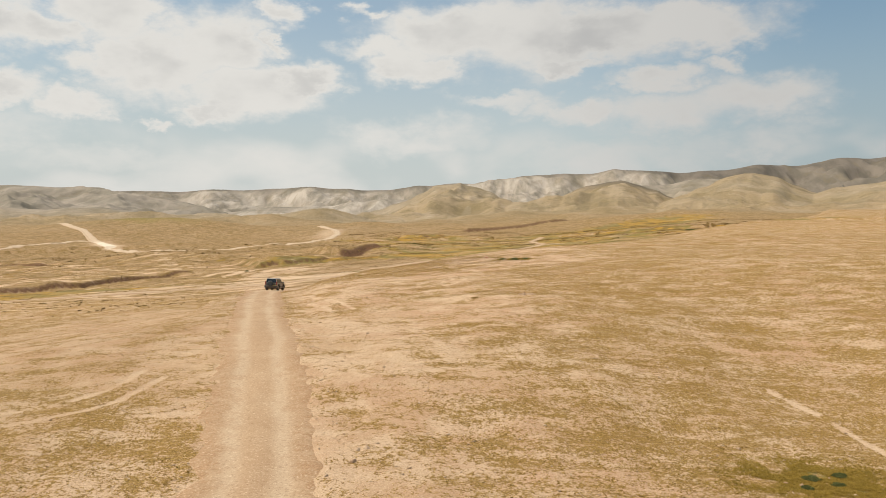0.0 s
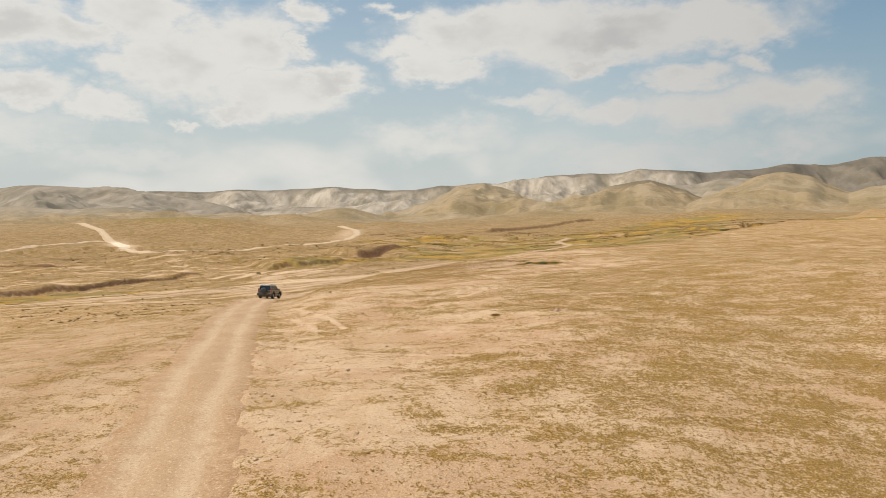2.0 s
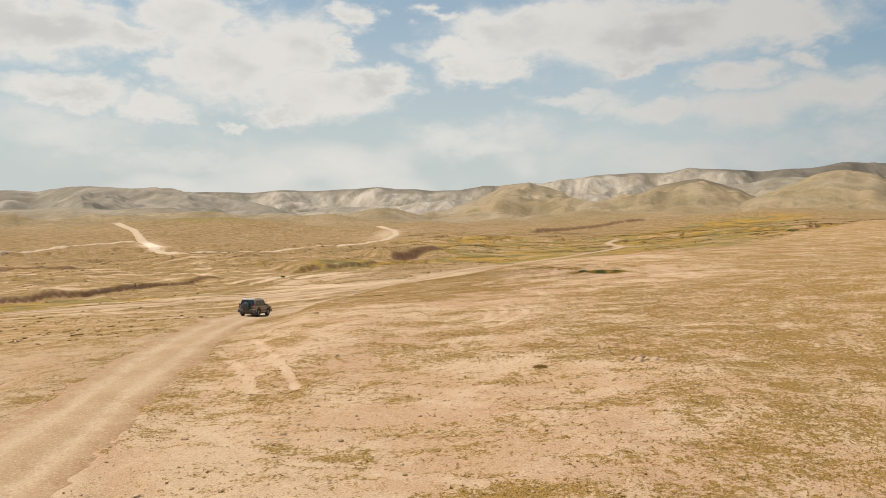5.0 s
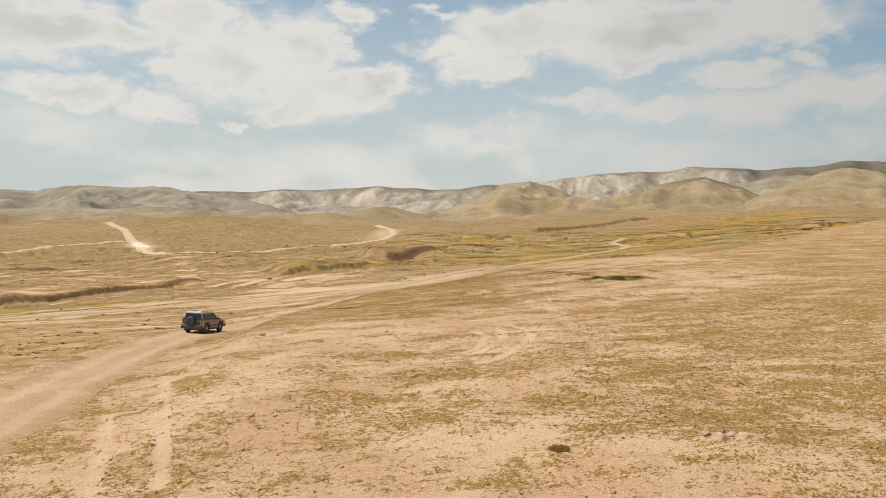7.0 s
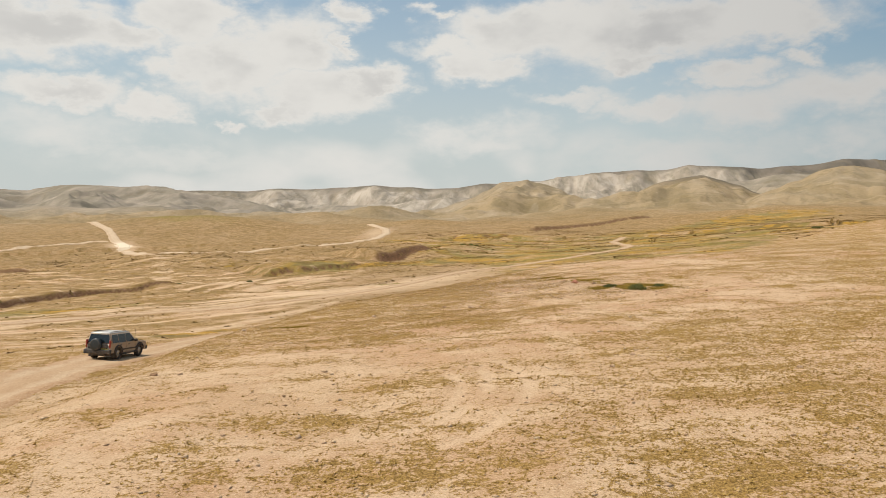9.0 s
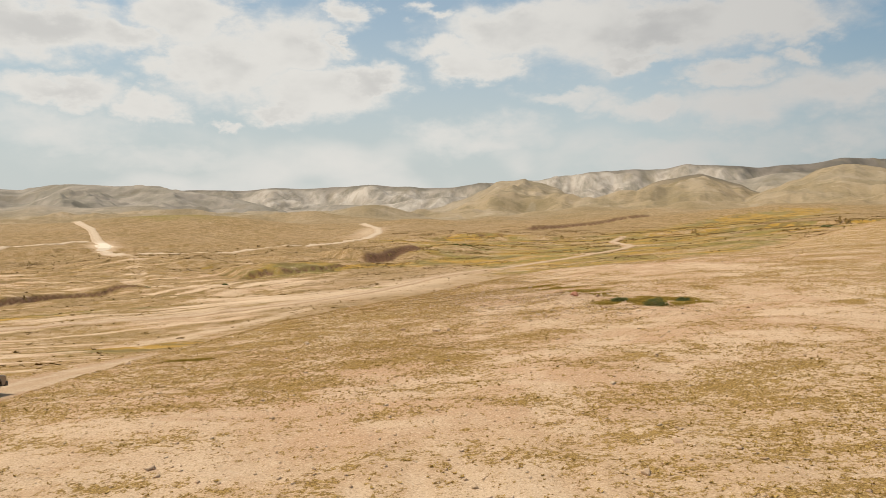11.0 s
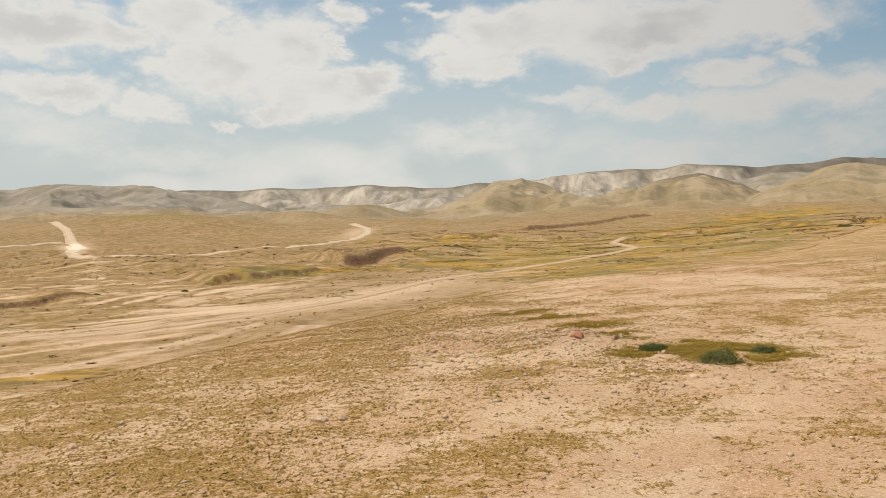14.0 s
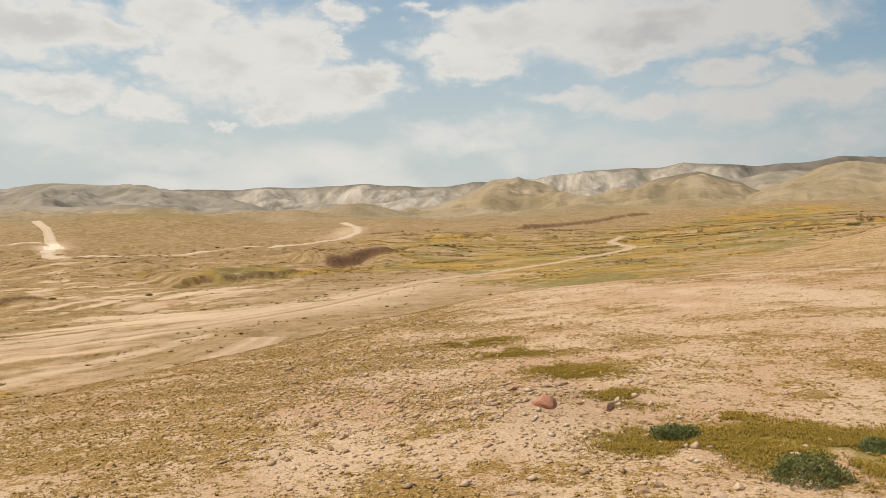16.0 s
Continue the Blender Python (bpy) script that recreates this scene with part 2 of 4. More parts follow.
def line_distance(x, y, line):
    """Distance to a line of points, signed: plus on its left hand, and how far along."""
    best, side, along = np.full(x.shape, 1e9), np.zeros(x.shape), np.zeros(x.shape)
    run, total = 0.0, sum(math.dist(a, b) for a, b in segments(line))
    for (ax, ay), (bx, by) in segments(line):
        dx, dy = bx - ax, by - ay
        n = math.hypot(dx, dy)
        t = np.clip(((x - ax) * dx + (y - ay) * dy) / n**2, 0, 1)
        d = np.hypot(x - ax - t * dx, y - ay - t * dy)
        near = d < best
        best = np.where(near, d, best)
        side = np.where(near, np.sign(dx * (y - ay) - dy * (x - ax)), side)
        along = np.where(near, (run + t * n) / total, along)
        run += n
    return best, side, along


def box_mask(x, y, line, margin):
    line = np.asarray(line)
    (x0, y0), (x1, y1) = line.min(0) - margin, line.max(0) + margin
    return (x > x0) & (x < x1) & (y > y0) & (y < y1)


def curve_through(points, step):
    """A rounded line through the points."""
    p = [np.array(q, float) for q in points]
    p = [2 * p[0] - p[1], *p, 2 * p[-1] - p[-2]]
    out = []
    for a, b, c, d in zip(p, p[1:], p[2:], p[3:]):
        n = max(2, int(np.linalg.norm(c - b) / step))
        for t in np.arange(n) / n:
            out.append(0.5 * (2 * b + (c - a) * t + (2 * a - 5 * b + 4 * c - d) * t**2 + (3 * b - a - 3 * c + d) * t**3))
    out.append(p[-2])
    return np.array(out)


TRACKS = {k: (curve_through(line, 4.0), half) for k, (line, half) in TRACKS.items()}
BASE = (1.8842, 0.0374, 0.0399)


def swells(x, y):
    z = BASE[0] + BASE[1] * 200 * np.tanh(x / 200) + BASE[2] * 400 * np.tanh(y / 400)
    for table, x0, dx, ys, r in ((NEAR_SWELLS, -60, 30, (30, 65, 100, 135, 170, 205), 34), (HUMMOCKS, -24, 12, range(32, 150, 13), 13), (VALLEY_SWELLS, -200, 80, (150, 230, 310, 390, 470, 550, 650), 80)):
        wx = np.stack([np.exp(-((x - x0 - dx * i) ** 2) / r**2) for i in range(len(table[0]))])
        for row, cy in zip(table, ys):
            z = z + np.tensordot(row, wx, 1) * np.exp(-((y - cy) ** 2) / r**2)
    return z


def bank_distance(x, y, line):
    return line_distance(x + 1.6 * noise2(x / 15, y / 15, 31), y + 1.6 * noise2(x / 15, y / 15, 32), line)


def land(x, y):
    """Height of the ground, without the beds of the tracks, and how chalky (below 0: how darkened) the far slopes are.
    """
    shape = np.shape(x)
    x, y = np.asarray(x, float).ravel(), np.asarray(y, float).ravel()
    z, chalk = np.zeros(x.shape), np.zeros(x.shape)
    r = np.hypot(x - 2, y - 50)
    for m, fn in ((r < 600, near_land), (r >= 600, far_plain)):
        if m.any():
            z[m] = fn(x[m], y[m], r[m])
    m = r > 400
    if m.any():
        z[m], chalk[m] = ridges(x[m], y[m], r[m], z[m])
    return z.reshape(shape), chalk.reshape(shape)


# brow of the near hill, beyond which its flank drops to the wash
BROW = [(-34, 40), (-27, 70), (-19, 94), (-17.6, 104), (-16.8, 111), (-16, 119), (-14.4, 126), (-12.5, 136), (-10.5, 146), (-7, 153), (-1.5, 161),
        (4.5, 168), (12, 174), (22, 186), (40, 212), (64, 250), (95, 300), (130, 350)]


MOUNDS = [(-205, 565, 70, 30, 4.5), (-330, 480, 60, 26, 5.0), (-150, 545, 105, 42, 4.5), (-62, 600, 40, 22, 5.0), (-330, 560, 90, 50, 5.0), (-235, 505, 40, 24, 3.0), (40, 600, 70, 30, 3.0), (-110, 330, 50, 26, 1.6), (-150, 285, 40, 18, 1.5), (-60, 300, 26, 12, 1.2),
          (-27, 343, 9, 12, 1.8), (-18, 364, 12, 18, 2.6), (150, 560, 90, 30, 5.0), (-72, 252, 16, 6, 0.9), (-58, 250, 9, 5, 0.9), (-47, 262, 12, 5, 0.8), (-86, 250, 12, 5, 0.7)]


def near_land(x, y, r):
    z = swells(x, y)
    d, side, _ = line_distance(x, y, BROW)
    z = z - 2.6 * smooth(d * side, -1.5, 13) * smooth(y, 60, 115)
    # the road's bench round the hill
    m = (x > -45) & (x < 5) & (y > 50) & (y < 230)
    if m.any():
        d, _, _ = line_distance(x[m], y[m], TRACKS["main_road"][0])
        grade = np.interp(y[m], [60, 77, 91, 103, 115, 127, 140, 153, 166, 185, 210], [2.25, 2.4, 2.25, 1.9, 1.35, 0.65, 0.15, -0.4, -1.0, -1.7, -2.2])
        z[m] += (grade - z[m]) * (1 - smooth(d, 2.6, 8.5)) * smooth(y[m], 55, 70) * (1 - smooth(y[m], 195, 225))
    for name, (line, height, back) in BANKS.items():
        m = box_mask(x, y, line, 4.0 * back)
        if not m.any():
            continue
        d, side, along = bank_distance(x[m], y[m], line)
        d = d * side
        ends = smooth(along, 0.0, 0.12) * smooth(1 - along, 0.0, 0.15)
        steep = 0.45 + (0.9 if height > 2 else 0.3) * height
        ends = ends * (0.9 + 0.25 * noise2(x[m] / 24, y[m] / 24, 33)) * (0.55 + 0.45 * (1 - along))
        z[m] += height * ends * np.where(d > 0, smooth(d, 0, steep) * np.exp(-((np.maximum(d - steep, 0) / back) ** 1.5)), 0)
        z[m] -= 0.3 * height * ends * np.exp(-((d + 2.0) / 3.5) ** 2)
    m = r < 300
    close = np.exp(-np.maximum(r[m] - 60, 0) / 70)
    z[m] += close * (0.16 * fbm(x[m] / 7, y[m] / 7, 11, 3) + 0.05 * fbm(x[m] / 1.3, y[m] / 1.3, 15, 2))
    z += (0.08 + 0.42 * smooth(r, 130, 300)) * fbm(x / 40, y / 40, 21, 4)
    v = smooth(-x, 22, 48) * smooth(y, 165, 215) * (1 - smooth(y, 430, 540)) * (1 - 0.7 * blob(x, y, -45, 215, 45, 16, 38))
    m = v > 0.01
    z[m] += v[m] * (0.9 * fbm(x[m] / 34, y[m] / 34, 23, 4) + 0.9 * (0.35 - np.abs(noise2(x[m] / 21 + 0.4 * noise2(x[m] / 9, y[m] / 9, 27), y[m] / 21, 25))) + 0.25 * fbm(x[m] / 6, y[m] / 6, 28, 2))
    for cx, cy, rx, ry, h in MOUNDS:
        m = (np.abs(x - cx) < 2.6 * rx) & (np.abs(y - cy) < 2.6 * ry)
        z[m] += h * np.exp(-(((x[m] - cx) / rx) ** 2) - ((y[m] - cy) / ry) ** 2)
    # rubble mounds on the brow of the hill
    z += 0.45 * np.exp(-(((x - 6.4) / 2.0) ** 2 + ((y - 131) / 2.4) ** 2)) + 0.5 * np.exp(-(((x - 1.5) / 2.5) ** 2 + ((y - 149) / 3) ** 2))
    return far_rise(x, y, r, z)


def far_rise(x, y, r, z):
    """The plain climbs gently towards the hills, in low knolls."""
    m = (r > 470) & (r < 1700)
    if m.any():
        knoll = np.clip(0.15 + fbm(x[m] / 170, y[m] / 120, 5, 3), 0, None)
        z = z.copy()
        z[m] = z[m] + 11 * knoll * smooth(r[m], 480, 760) * (1 - smooth(r[m], 1150, 1600))
    return z + 7 * smooth(r, 430, 900) * fbm(x / 240, y / 240, 3, 3) + np.clip(r - 520, 0, None) * 0.017


def far_plain(x, y, r):
    return far_rise(x, y, r, swells(x, y) + 0.5 * fbm(x / 40, y / 40, 21, 4))


def ridges(x, y, r, z):
    bearing = np.degrees(np.arctan2(x - 2, y - 50))
    chalk = np.zeros(x.shape)
    floor = z
    broad = fbm(x / 420, y / 420, 35, 5, 0.5)
    wx, wy = x + 45 * noise2(x / 170, y / 170, 36), y + 45 * noise2(x / 170, y / 170, 37)
    drain = sum(w * (0.42 - np.abs(noise2(wx / q, wy / (1.5 * q), 110 + q))) for q, w in ((310, 1.0), (135, 0.62), (58, 0.40), (27, 0.18)))
    for k, (dist, depth, kind, gully, crest) in enumerate(RIDGES):
        b = np.array([q[0] for q in crest], float)
        h = np.array([q[1] for q in crest], float)
        wob = 130 * noise2(bearing / 2.6, np.full(x.shape, 5.3 + k), 40 + k) * dist / 2500
        top = np.interp(bearing + 0.35 * noise2(bearing * 0.9, r / 400, 45 + k), b, h, left=h[0] * 0.8, right=h[-1] * 0.8)
        s = (r - dist - wob) / depth
        front = np.clip(1 + s, 0, 1)
        warp = 0.5 * noise2(r / 300, bearing / 2, 61 + k) + 0.2 * noise2(r / 90, bearing * 1.3, 66 + k)
        spur = 1 - 1.7 * np.abs(noise2((bearing + warp) * 0.5, r / 1500 + k, 60 + k))
        spur = 0.65 * spur + 0.35 * (1 - 2 * np.abs(noise2((bearing + 1.5 * warp) * 1.7, r / 700, 70 + k)))
        if kind == "scarp":
            bent = np.clip(front + 0.07 * broad * smooth(front, 0.1, 0.5) * (1 - smooth(front, 0.85, 1)), 0, 1)
            shape = np.where(bent < 0.7, 0.6 * (bent / 0.7) ** 1.1, 0.6 + 0.4 * smooth((bent - 0.7) / 0.3, -0.35, 1.0) - 0.4 * smooth(np.zeros(1), -0.35, 1.0) * (1 - (bent - 0.7) / 0.3))
            carve = gully * (0.16 * (spur - 0.5) + 0.7 * broad) * front * (1 - front) * 3.0 * (s < 0)
        else:
            shape = 0.55 * smooth(front, -0.1, 1.0) + 0.45 * front**1.2
            carve = gully * (1.6 * broad + 0.2 * (spur - 0.5)) * smooth(front, 0, 0.4) * (1 - front) * 1.8 * (s < 0)
        shape = np.where(s > 0, np.exp(-((s / 1.2) ** 2)), shape)
        tall = np.maximum(top - floor, 0)
        carve = carve + tall * (0.34 if kind == "round" else 0.28) * (drain - 0.65) * 4 * front * (1 - front) * (s < 0)
        rise = tall * shape + carve * smooth(front, 0, 0.3)
        lift = floor + rise
        over = lift > z
        whites = (0.7 if kind == "scarp" else 0.16) * smooth(front, 0.12, 0.5) * (1 - 0.75 * smooth(front, 0.8, 0.97)) * (s < 0.02) * np.clip(0.45 + 1.5 * drain, 0, 1)
        # scrub: dark crest tone, plus cloud shade painted in past bearing 14
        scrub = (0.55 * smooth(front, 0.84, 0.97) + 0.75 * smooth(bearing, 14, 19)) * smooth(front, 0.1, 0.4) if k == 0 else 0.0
        # this nearer hill only has a darker cap
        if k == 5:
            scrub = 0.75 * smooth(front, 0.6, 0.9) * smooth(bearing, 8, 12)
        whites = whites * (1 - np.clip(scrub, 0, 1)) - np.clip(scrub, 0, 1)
        chalk = np.where(over & (front > 0), whites, chalk)
        z = np.maximum(z, lift)
    return z, chalk


def height(x, y):
    return land(x, y)[0]


def track_depth(x, y):
    bed = np.zeros(np.shape(x))
    for line, half in TRACKS.values():
        for k in range(0, len(line) - 1, 8):
            piece = line[k : k + 9]
            m = box_mask(x, y, piece, half + 1)
            if m.any():
                d, _, _ = line_distance(x[m], y[m], piece)
                bed[m] = np.maximum(bed[m], 1 - smooth(d, half * 0.55, half * 1.0))
    return bed


def put_colors(mesh, name, values):
    layer = mesh.attributes.new(name, "FLOAT_COLOR", "POINT")
    layer.data.foreach_set("color", np.ascontiguousarray(values, dtype=np.float32).ravel())


def grid_mesh(name, x, y, z, close_ring=False):
    """A sheet from rows and columns of places."""
    n, m = x.shape
    mesh = bpy.data.meshes.new(name)
    mesh.vertices.add(n * m)
    mesh.vertices.foreach_set("co", np.stack([x, y, z], -1).astype(np.float32).ravel())
    idx = np.arange(n * m).reshape(n, m)
    if close_ring:
        idx = np.concatenate([idx, idx[:, :1]], 1)
    quads = np.stack([idx[:-1, :-1], idx[:-1, 1:], idx[1:, 1:], idx[1:, :-1]], -1).reshape(-1, 4)
    mesh.loops.add(quads.size)
    mesh.loops.foreach_set("vertex_index", quads.ravel().astype(np.int32))
    mesh.polygons.add(len(quads))
    mesh.polygons.foreach_set("loop_start", (np.arange(len(quads)) * 4).astype(np.int32))
    mesh.update(calc_edges=True)
    mesh.polygons.foreach_set("use_smooth", np.ones(len(quads), bool))
    return mesh


# ---- materials ----
def material(name):
    m = bpy.data.materials.new(name)
    m.use_nodes = True
    return m, Graph(m.node_tree)


def finish(g, color, rough=0.9, bump=None, distance=0.05, strength=0.6, metal=0.0, specular=0.25):
    ins = {"Base Color": color if isinstance(color, bpy.types.NodeSocket) else (*color, 1), "Roughness": rough, "Metallic": metal, "Specular IOR Level": specular}
    if bump is not None:
        ins["Normal"] = g.add("ShaderNodeBump", {"Strength": strength, "Distance": distance, "Height": bump}).outputs[0]
    g.add("ShaderNodeOutputMaterial", {0: g.add("ShaderNodeBsdfPrincipled", ins).outputs[0]})


SAND, SAND_RED, SAND_PALE = (0.52, 0.337, 0.193), (0.505, 0.304, 0.174), (0.64, 0.455, 0.292)


def ground_material():
    m, g = material("desert_soil")
    at = g.add("ShaderNodeNewGeometry").outputs["Position"]
    cover = g.add("ShaderNodeAttribute", attribute_name="cover")
    grass, ochre, pale = g.add("ShaderNodeSeparateColor", {0: cover.outputs["Color"]}).outputs[:3]
    chalk = cover.outputs["Alpha"]
    extra = g.add("ShaderNodeAttribute", attribute_name="extra")
    cut, lush, far = g.add("ShaderNodeSeparateColor", {0: extra.outputs["Color"]}).outputs[:3]
    haze_tint = extra.outputs["Alpha"]
    pasture = g.add("ShaderNodeAttribute", attribute_name="pasture").outputs["Fac"]
    broad = g.noise(at, 0.045, 5, 0.6)
    patch = g.noise(at, 0.22, 7, 0.66, 0.5)
    tuft = g.noise(at, 1.3, 6, 0.72)
    grain = g.noise(at, 5.5, 6, 0.78)
    grit = g.noise(at, 17.0, 3, 0.7)
    col = g.mix(g.ramp(broad, 0.38, 0.62), SAND, SAND_RED)
    col = g.mix(g.math("MULTIPLY", g.ramp(patch, 0.42, 0.6), 0.6), col, SAND_PALE)
    col = g.mix(g.math("MULTIPLY", pale, g.ramp(patch, 0.32, 0.46)), col, SAND_PALE)
    col = g.mix(g.ramp(grain, 0.54, 0.66, 0.0, 0.25), col, (0.36, 0.225, 0.12))
    col = g.mix(g.ramp(grit, 0.56, 0.62, 0.0, 0.55), col, (0.74, 0.575, 0.41))
    col = g.mix(g.ramp(grit, 0.38, 0.45, 0.5, 0.0), col, (0.25, 0.15, 0.075))
    # dry grass: dense dots inside the patches, few outside
    clump = g.noise(at, 0.36, 8, 0.7, 0.6)
    meso = g.noise(at, 0.11, 9, 0.72, 0.7)
    contour = g.add("ShaderNodeVectorMath", {0: at, 1: (0.35, 1.0, 1.0)}, operation="MULTIPLY").outputs[0]
    ledge = g.noise(contour, 0.55, 6, 0.7, 0.4)
    dots = g.math("ADD", g.math("MULTIPLY", g.noise(at, 3.4, 5, 0.75, 0.3), 0.62), g.math("MULTIPLY", g.noise(at, 10.0, 3, 0.7), 0.38))
    near_grass = g.math("MULTIPLY", g.math("SUBTRACT", g.math("MINIMUM", grass, 0.74), 0.5), 0.17)
    near_grass = g.math("ADD", near_grass, g.math("MULTIPLY", g.math("SUBTRACT", clump, 0.5), 0.36))
    near_grass = g.math("ADD", near_grass, g.math("MULTIPLY", g.math("SUBTRACT", ledge, 0.5), 0.38))
    thick = g.math("ADD", dots, near_grass)
    olive = g.mix(g.ramp(grit, 0.42, 0.58), (0.15, 0.079, 0.017), (0.385, 0.232, 0.06))
    col = g.mix(g.math("MULTIPLY", g.ramp(thick, 0.50, 0.555), 0.92), col, olive)
    veil = g.math("MULTIPLY", g.ramp(near_grass, -0.02, 0.10), 0.16)
    col = g.mix(veil, col, (0.37, 0.225, 0.075))
    flower = g.ramp(g.math("ADD", g.math("MULTIPLY", g.math("ADD", clump, meso), 0.95), g.math("MULTIPLY", ochre, 0.8)), 1.13, 1.45)
    dry = g.mix(g.ramp(clump, 0.40, 0.60), (0.335, 0.215, 0.105), (0.225, 0.144, 0.056))
    dry = g.mix(g.ramp(meso, 0.52, 0.62, 0.0, 0.7), dry, (0.175, 0.112, 0.04))
    col = g.mix(g.math("MULTIPLY", pasture, g.ramp(meso, 0.34, 0.5, 0.65, 0.93)), col, dry)
    mottle = g.noise(contour, 0.27, 8, 0.74, 0.5)
    bloom = g.mix(g.ramp(g.noise(at, 0.05, 5, 0.65), 0.38, 0.58), (0.225, 0.175, 0.055), (0.41, 0.228, 0.035))
    bloom = g.mix(g.ramp(mottle, 0.49, 0.57, 0.0, 0.85), bloom, (0.15, 0.108, 0.036))
    bloom = g.mix(g.ramp(mottle, 0.36, 0.43, 0.65, 0.0), bloom, SAND_PALE)
    col = g.mix(g.math("MULTIPLY", flower, 0.85), col, bloom)
    greens = g.ramp(g.math("ADD", lush, g.math("MULTIPLY", tuft, 0.5)), 0.6, 0.95)
    col = g.mix(greens, col, g.mix(g.ramp(tuft, 0.4, 0.62), (0.30, 0.215, 0.058), (0.165, 0.13, 0.036)))
    drawn = g.add("ShaderNodeVectorMath", {0: at, 1: (1.0, 0.24, 0.6)}, operation="MULTIPLY").outputs[0]
    stain = g.noise(drawn, 0.02, 6, 0.6)
    # cut banks: red-brown soil, its colour deepened for the shade on the faces
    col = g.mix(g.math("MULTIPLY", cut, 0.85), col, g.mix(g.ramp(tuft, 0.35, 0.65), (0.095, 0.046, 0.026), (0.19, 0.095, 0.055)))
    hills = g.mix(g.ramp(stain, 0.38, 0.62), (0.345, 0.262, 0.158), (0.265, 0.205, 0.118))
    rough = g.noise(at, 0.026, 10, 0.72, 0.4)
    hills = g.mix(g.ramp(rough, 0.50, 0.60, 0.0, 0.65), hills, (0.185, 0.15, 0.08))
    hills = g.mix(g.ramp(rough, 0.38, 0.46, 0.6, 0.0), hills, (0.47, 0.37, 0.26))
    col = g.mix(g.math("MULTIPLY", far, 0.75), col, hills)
    # distance haze put into the colour: far slopes turn greyer
    col = g.mix(g.math("MULTIPLY", haze_tint, 0.85), col, g.mix(g.ramp(stain, 0.38, 0.62), (0.325, 0.275, 0.222), (0.21, 0.184, 0.142)))
    # chalk below 0: the darker crests and the painted cloud shade
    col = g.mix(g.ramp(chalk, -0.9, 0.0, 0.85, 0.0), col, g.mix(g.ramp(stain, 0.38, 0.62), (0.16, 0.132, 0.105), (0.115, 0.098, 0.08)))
    white = g.math("MULTIPLY", g.math("MAXIMUM", chalk, 0.0), g.ramp(g.noise(drawn, 0.016, 8, 0.68, 0.4), 0.36, 0.64))
    col = g.mix(white, col, (0.56, 0.475, 0.39))
    col = g.mix(g.math("MULTIPLY", g.math("MULTIPLY", pale, far), 0.8), col, SAND_PALE)
    gully = g.noise(drawn, 0.024, 9, 0.6, 0.5)
    col = g.mix(g.math("MULTIPLY", far, g.ramp(gully, 0.36, 0.46, 0.3, 0.0)), col, (0.20, 0.155, 0.09))
    bump = g.math("ADD", g.math("MULTIPLY", g.math("MULTIPLY", g.math("ADD", gully, rough), far), 16.0), g.math("MULTIPLY", tuft, 0.8))
    bump = g.math("ADD", bump, g.math("ADD", g.math("MULTIPLY", grain, 0.5), g.math("MULTIPLY", grit, 0.15)))
    col = g.mix(g.ramp(pale, 0.94, 1.0, 0.0, 0.8), col, (0.76, 0.63, 0.47))
    finish(g, col, 0.95, bump, 0.16, 0.75, specular=0.1)
    return m


def track_material():
    m, g = material("packed_dirt")
    at = g.add("ShaderNodeNewGeometry").outputs["Position"]
    across = g.add("ShaderNodeAttribute", attribute_name="across").outputs["Fac"]
    patch = g.noise(at, 0.3, 6, 0.62, 0.3)
    tuft = g.noise(at, 1.6, 5, 0.7)
    grain = g.noise(at, 12.0, 4, 0.7)
    wheel = g.math("ABSOLUTE", g.math("SUBTRACT", g.math("ABSOLUTE", g.math("ADD", across, g.math("MULTIPLY", g.math("SUBTRACT", patch, 0.5), 0.3))), 0.34))
    rut = g.ramp(wheel, 0.03, 0.22, 1.0, 0.0)
    col = g.mix(g.ramp(patch, 0.35, 0.7), (0.42, 0.268, 0.152), (0.475, 0.32, 0.19))
    col = g.mix(g.math("MULTIPLY", rut, 0.6), col, (0.545, 0.40, 0.262))
    edge = g.ramp(g.math("ADD", g.math("ABSOLUTE", across), g.math("MULTIPLY", g.math("SUBTRACT", tuft, 0.5), 1.5)), 0.45, 0.9)
    side = g.mix(g.ramp(grain, 0.46, 0.56, 0.0, 0.6), (0.43, 0.255, 0.14), (0.25, 0.15, 0.065))
    worn = g.math("MULTIPLY", g.ramp(g.noise(at, 0.5, 7, 0.7), 0.5, 0.6), g.ramp(g.math("ABSOLUTE", across), 0.0, 0.5, 0.1, 0.5))
    col = g.mix(worn, col, side)
    col = g.mix(edge, col, side)
    col = g.mix(g.ramp(grain, 0.45, 0.8, 0.0, 0.35), col, (0.36, 0.24, 0.15))
    grit = g.noise(at, 9.0, 6, 0.75)
    col = g.mix(g.ramp(grit, 0.55, 0.62, 0.0, 0.55), col, (0.68, 0.52, 0.36))
    col = g.mix(g.ramp(grit, 0.38, 0.45, 0.6, 0.0), col, (0.25, 0.15, 0.085))
    dust = g.add("ShaderNodeAttribute", attribute_name="dust").outputs["Fac"]
    col = g.mix(g.math("MULTIPLY", dust, 0.9), col, (0.78, 0.65, 0.49))
    finish(g, col, 0.95, g.math("ADD", tuft, g.math("MULTIPLY", grain, 0.5)), 0.06, 0.5, specular=0.1)
    return m


M_GROUND, M_TRACK = ground_material(), track_material()


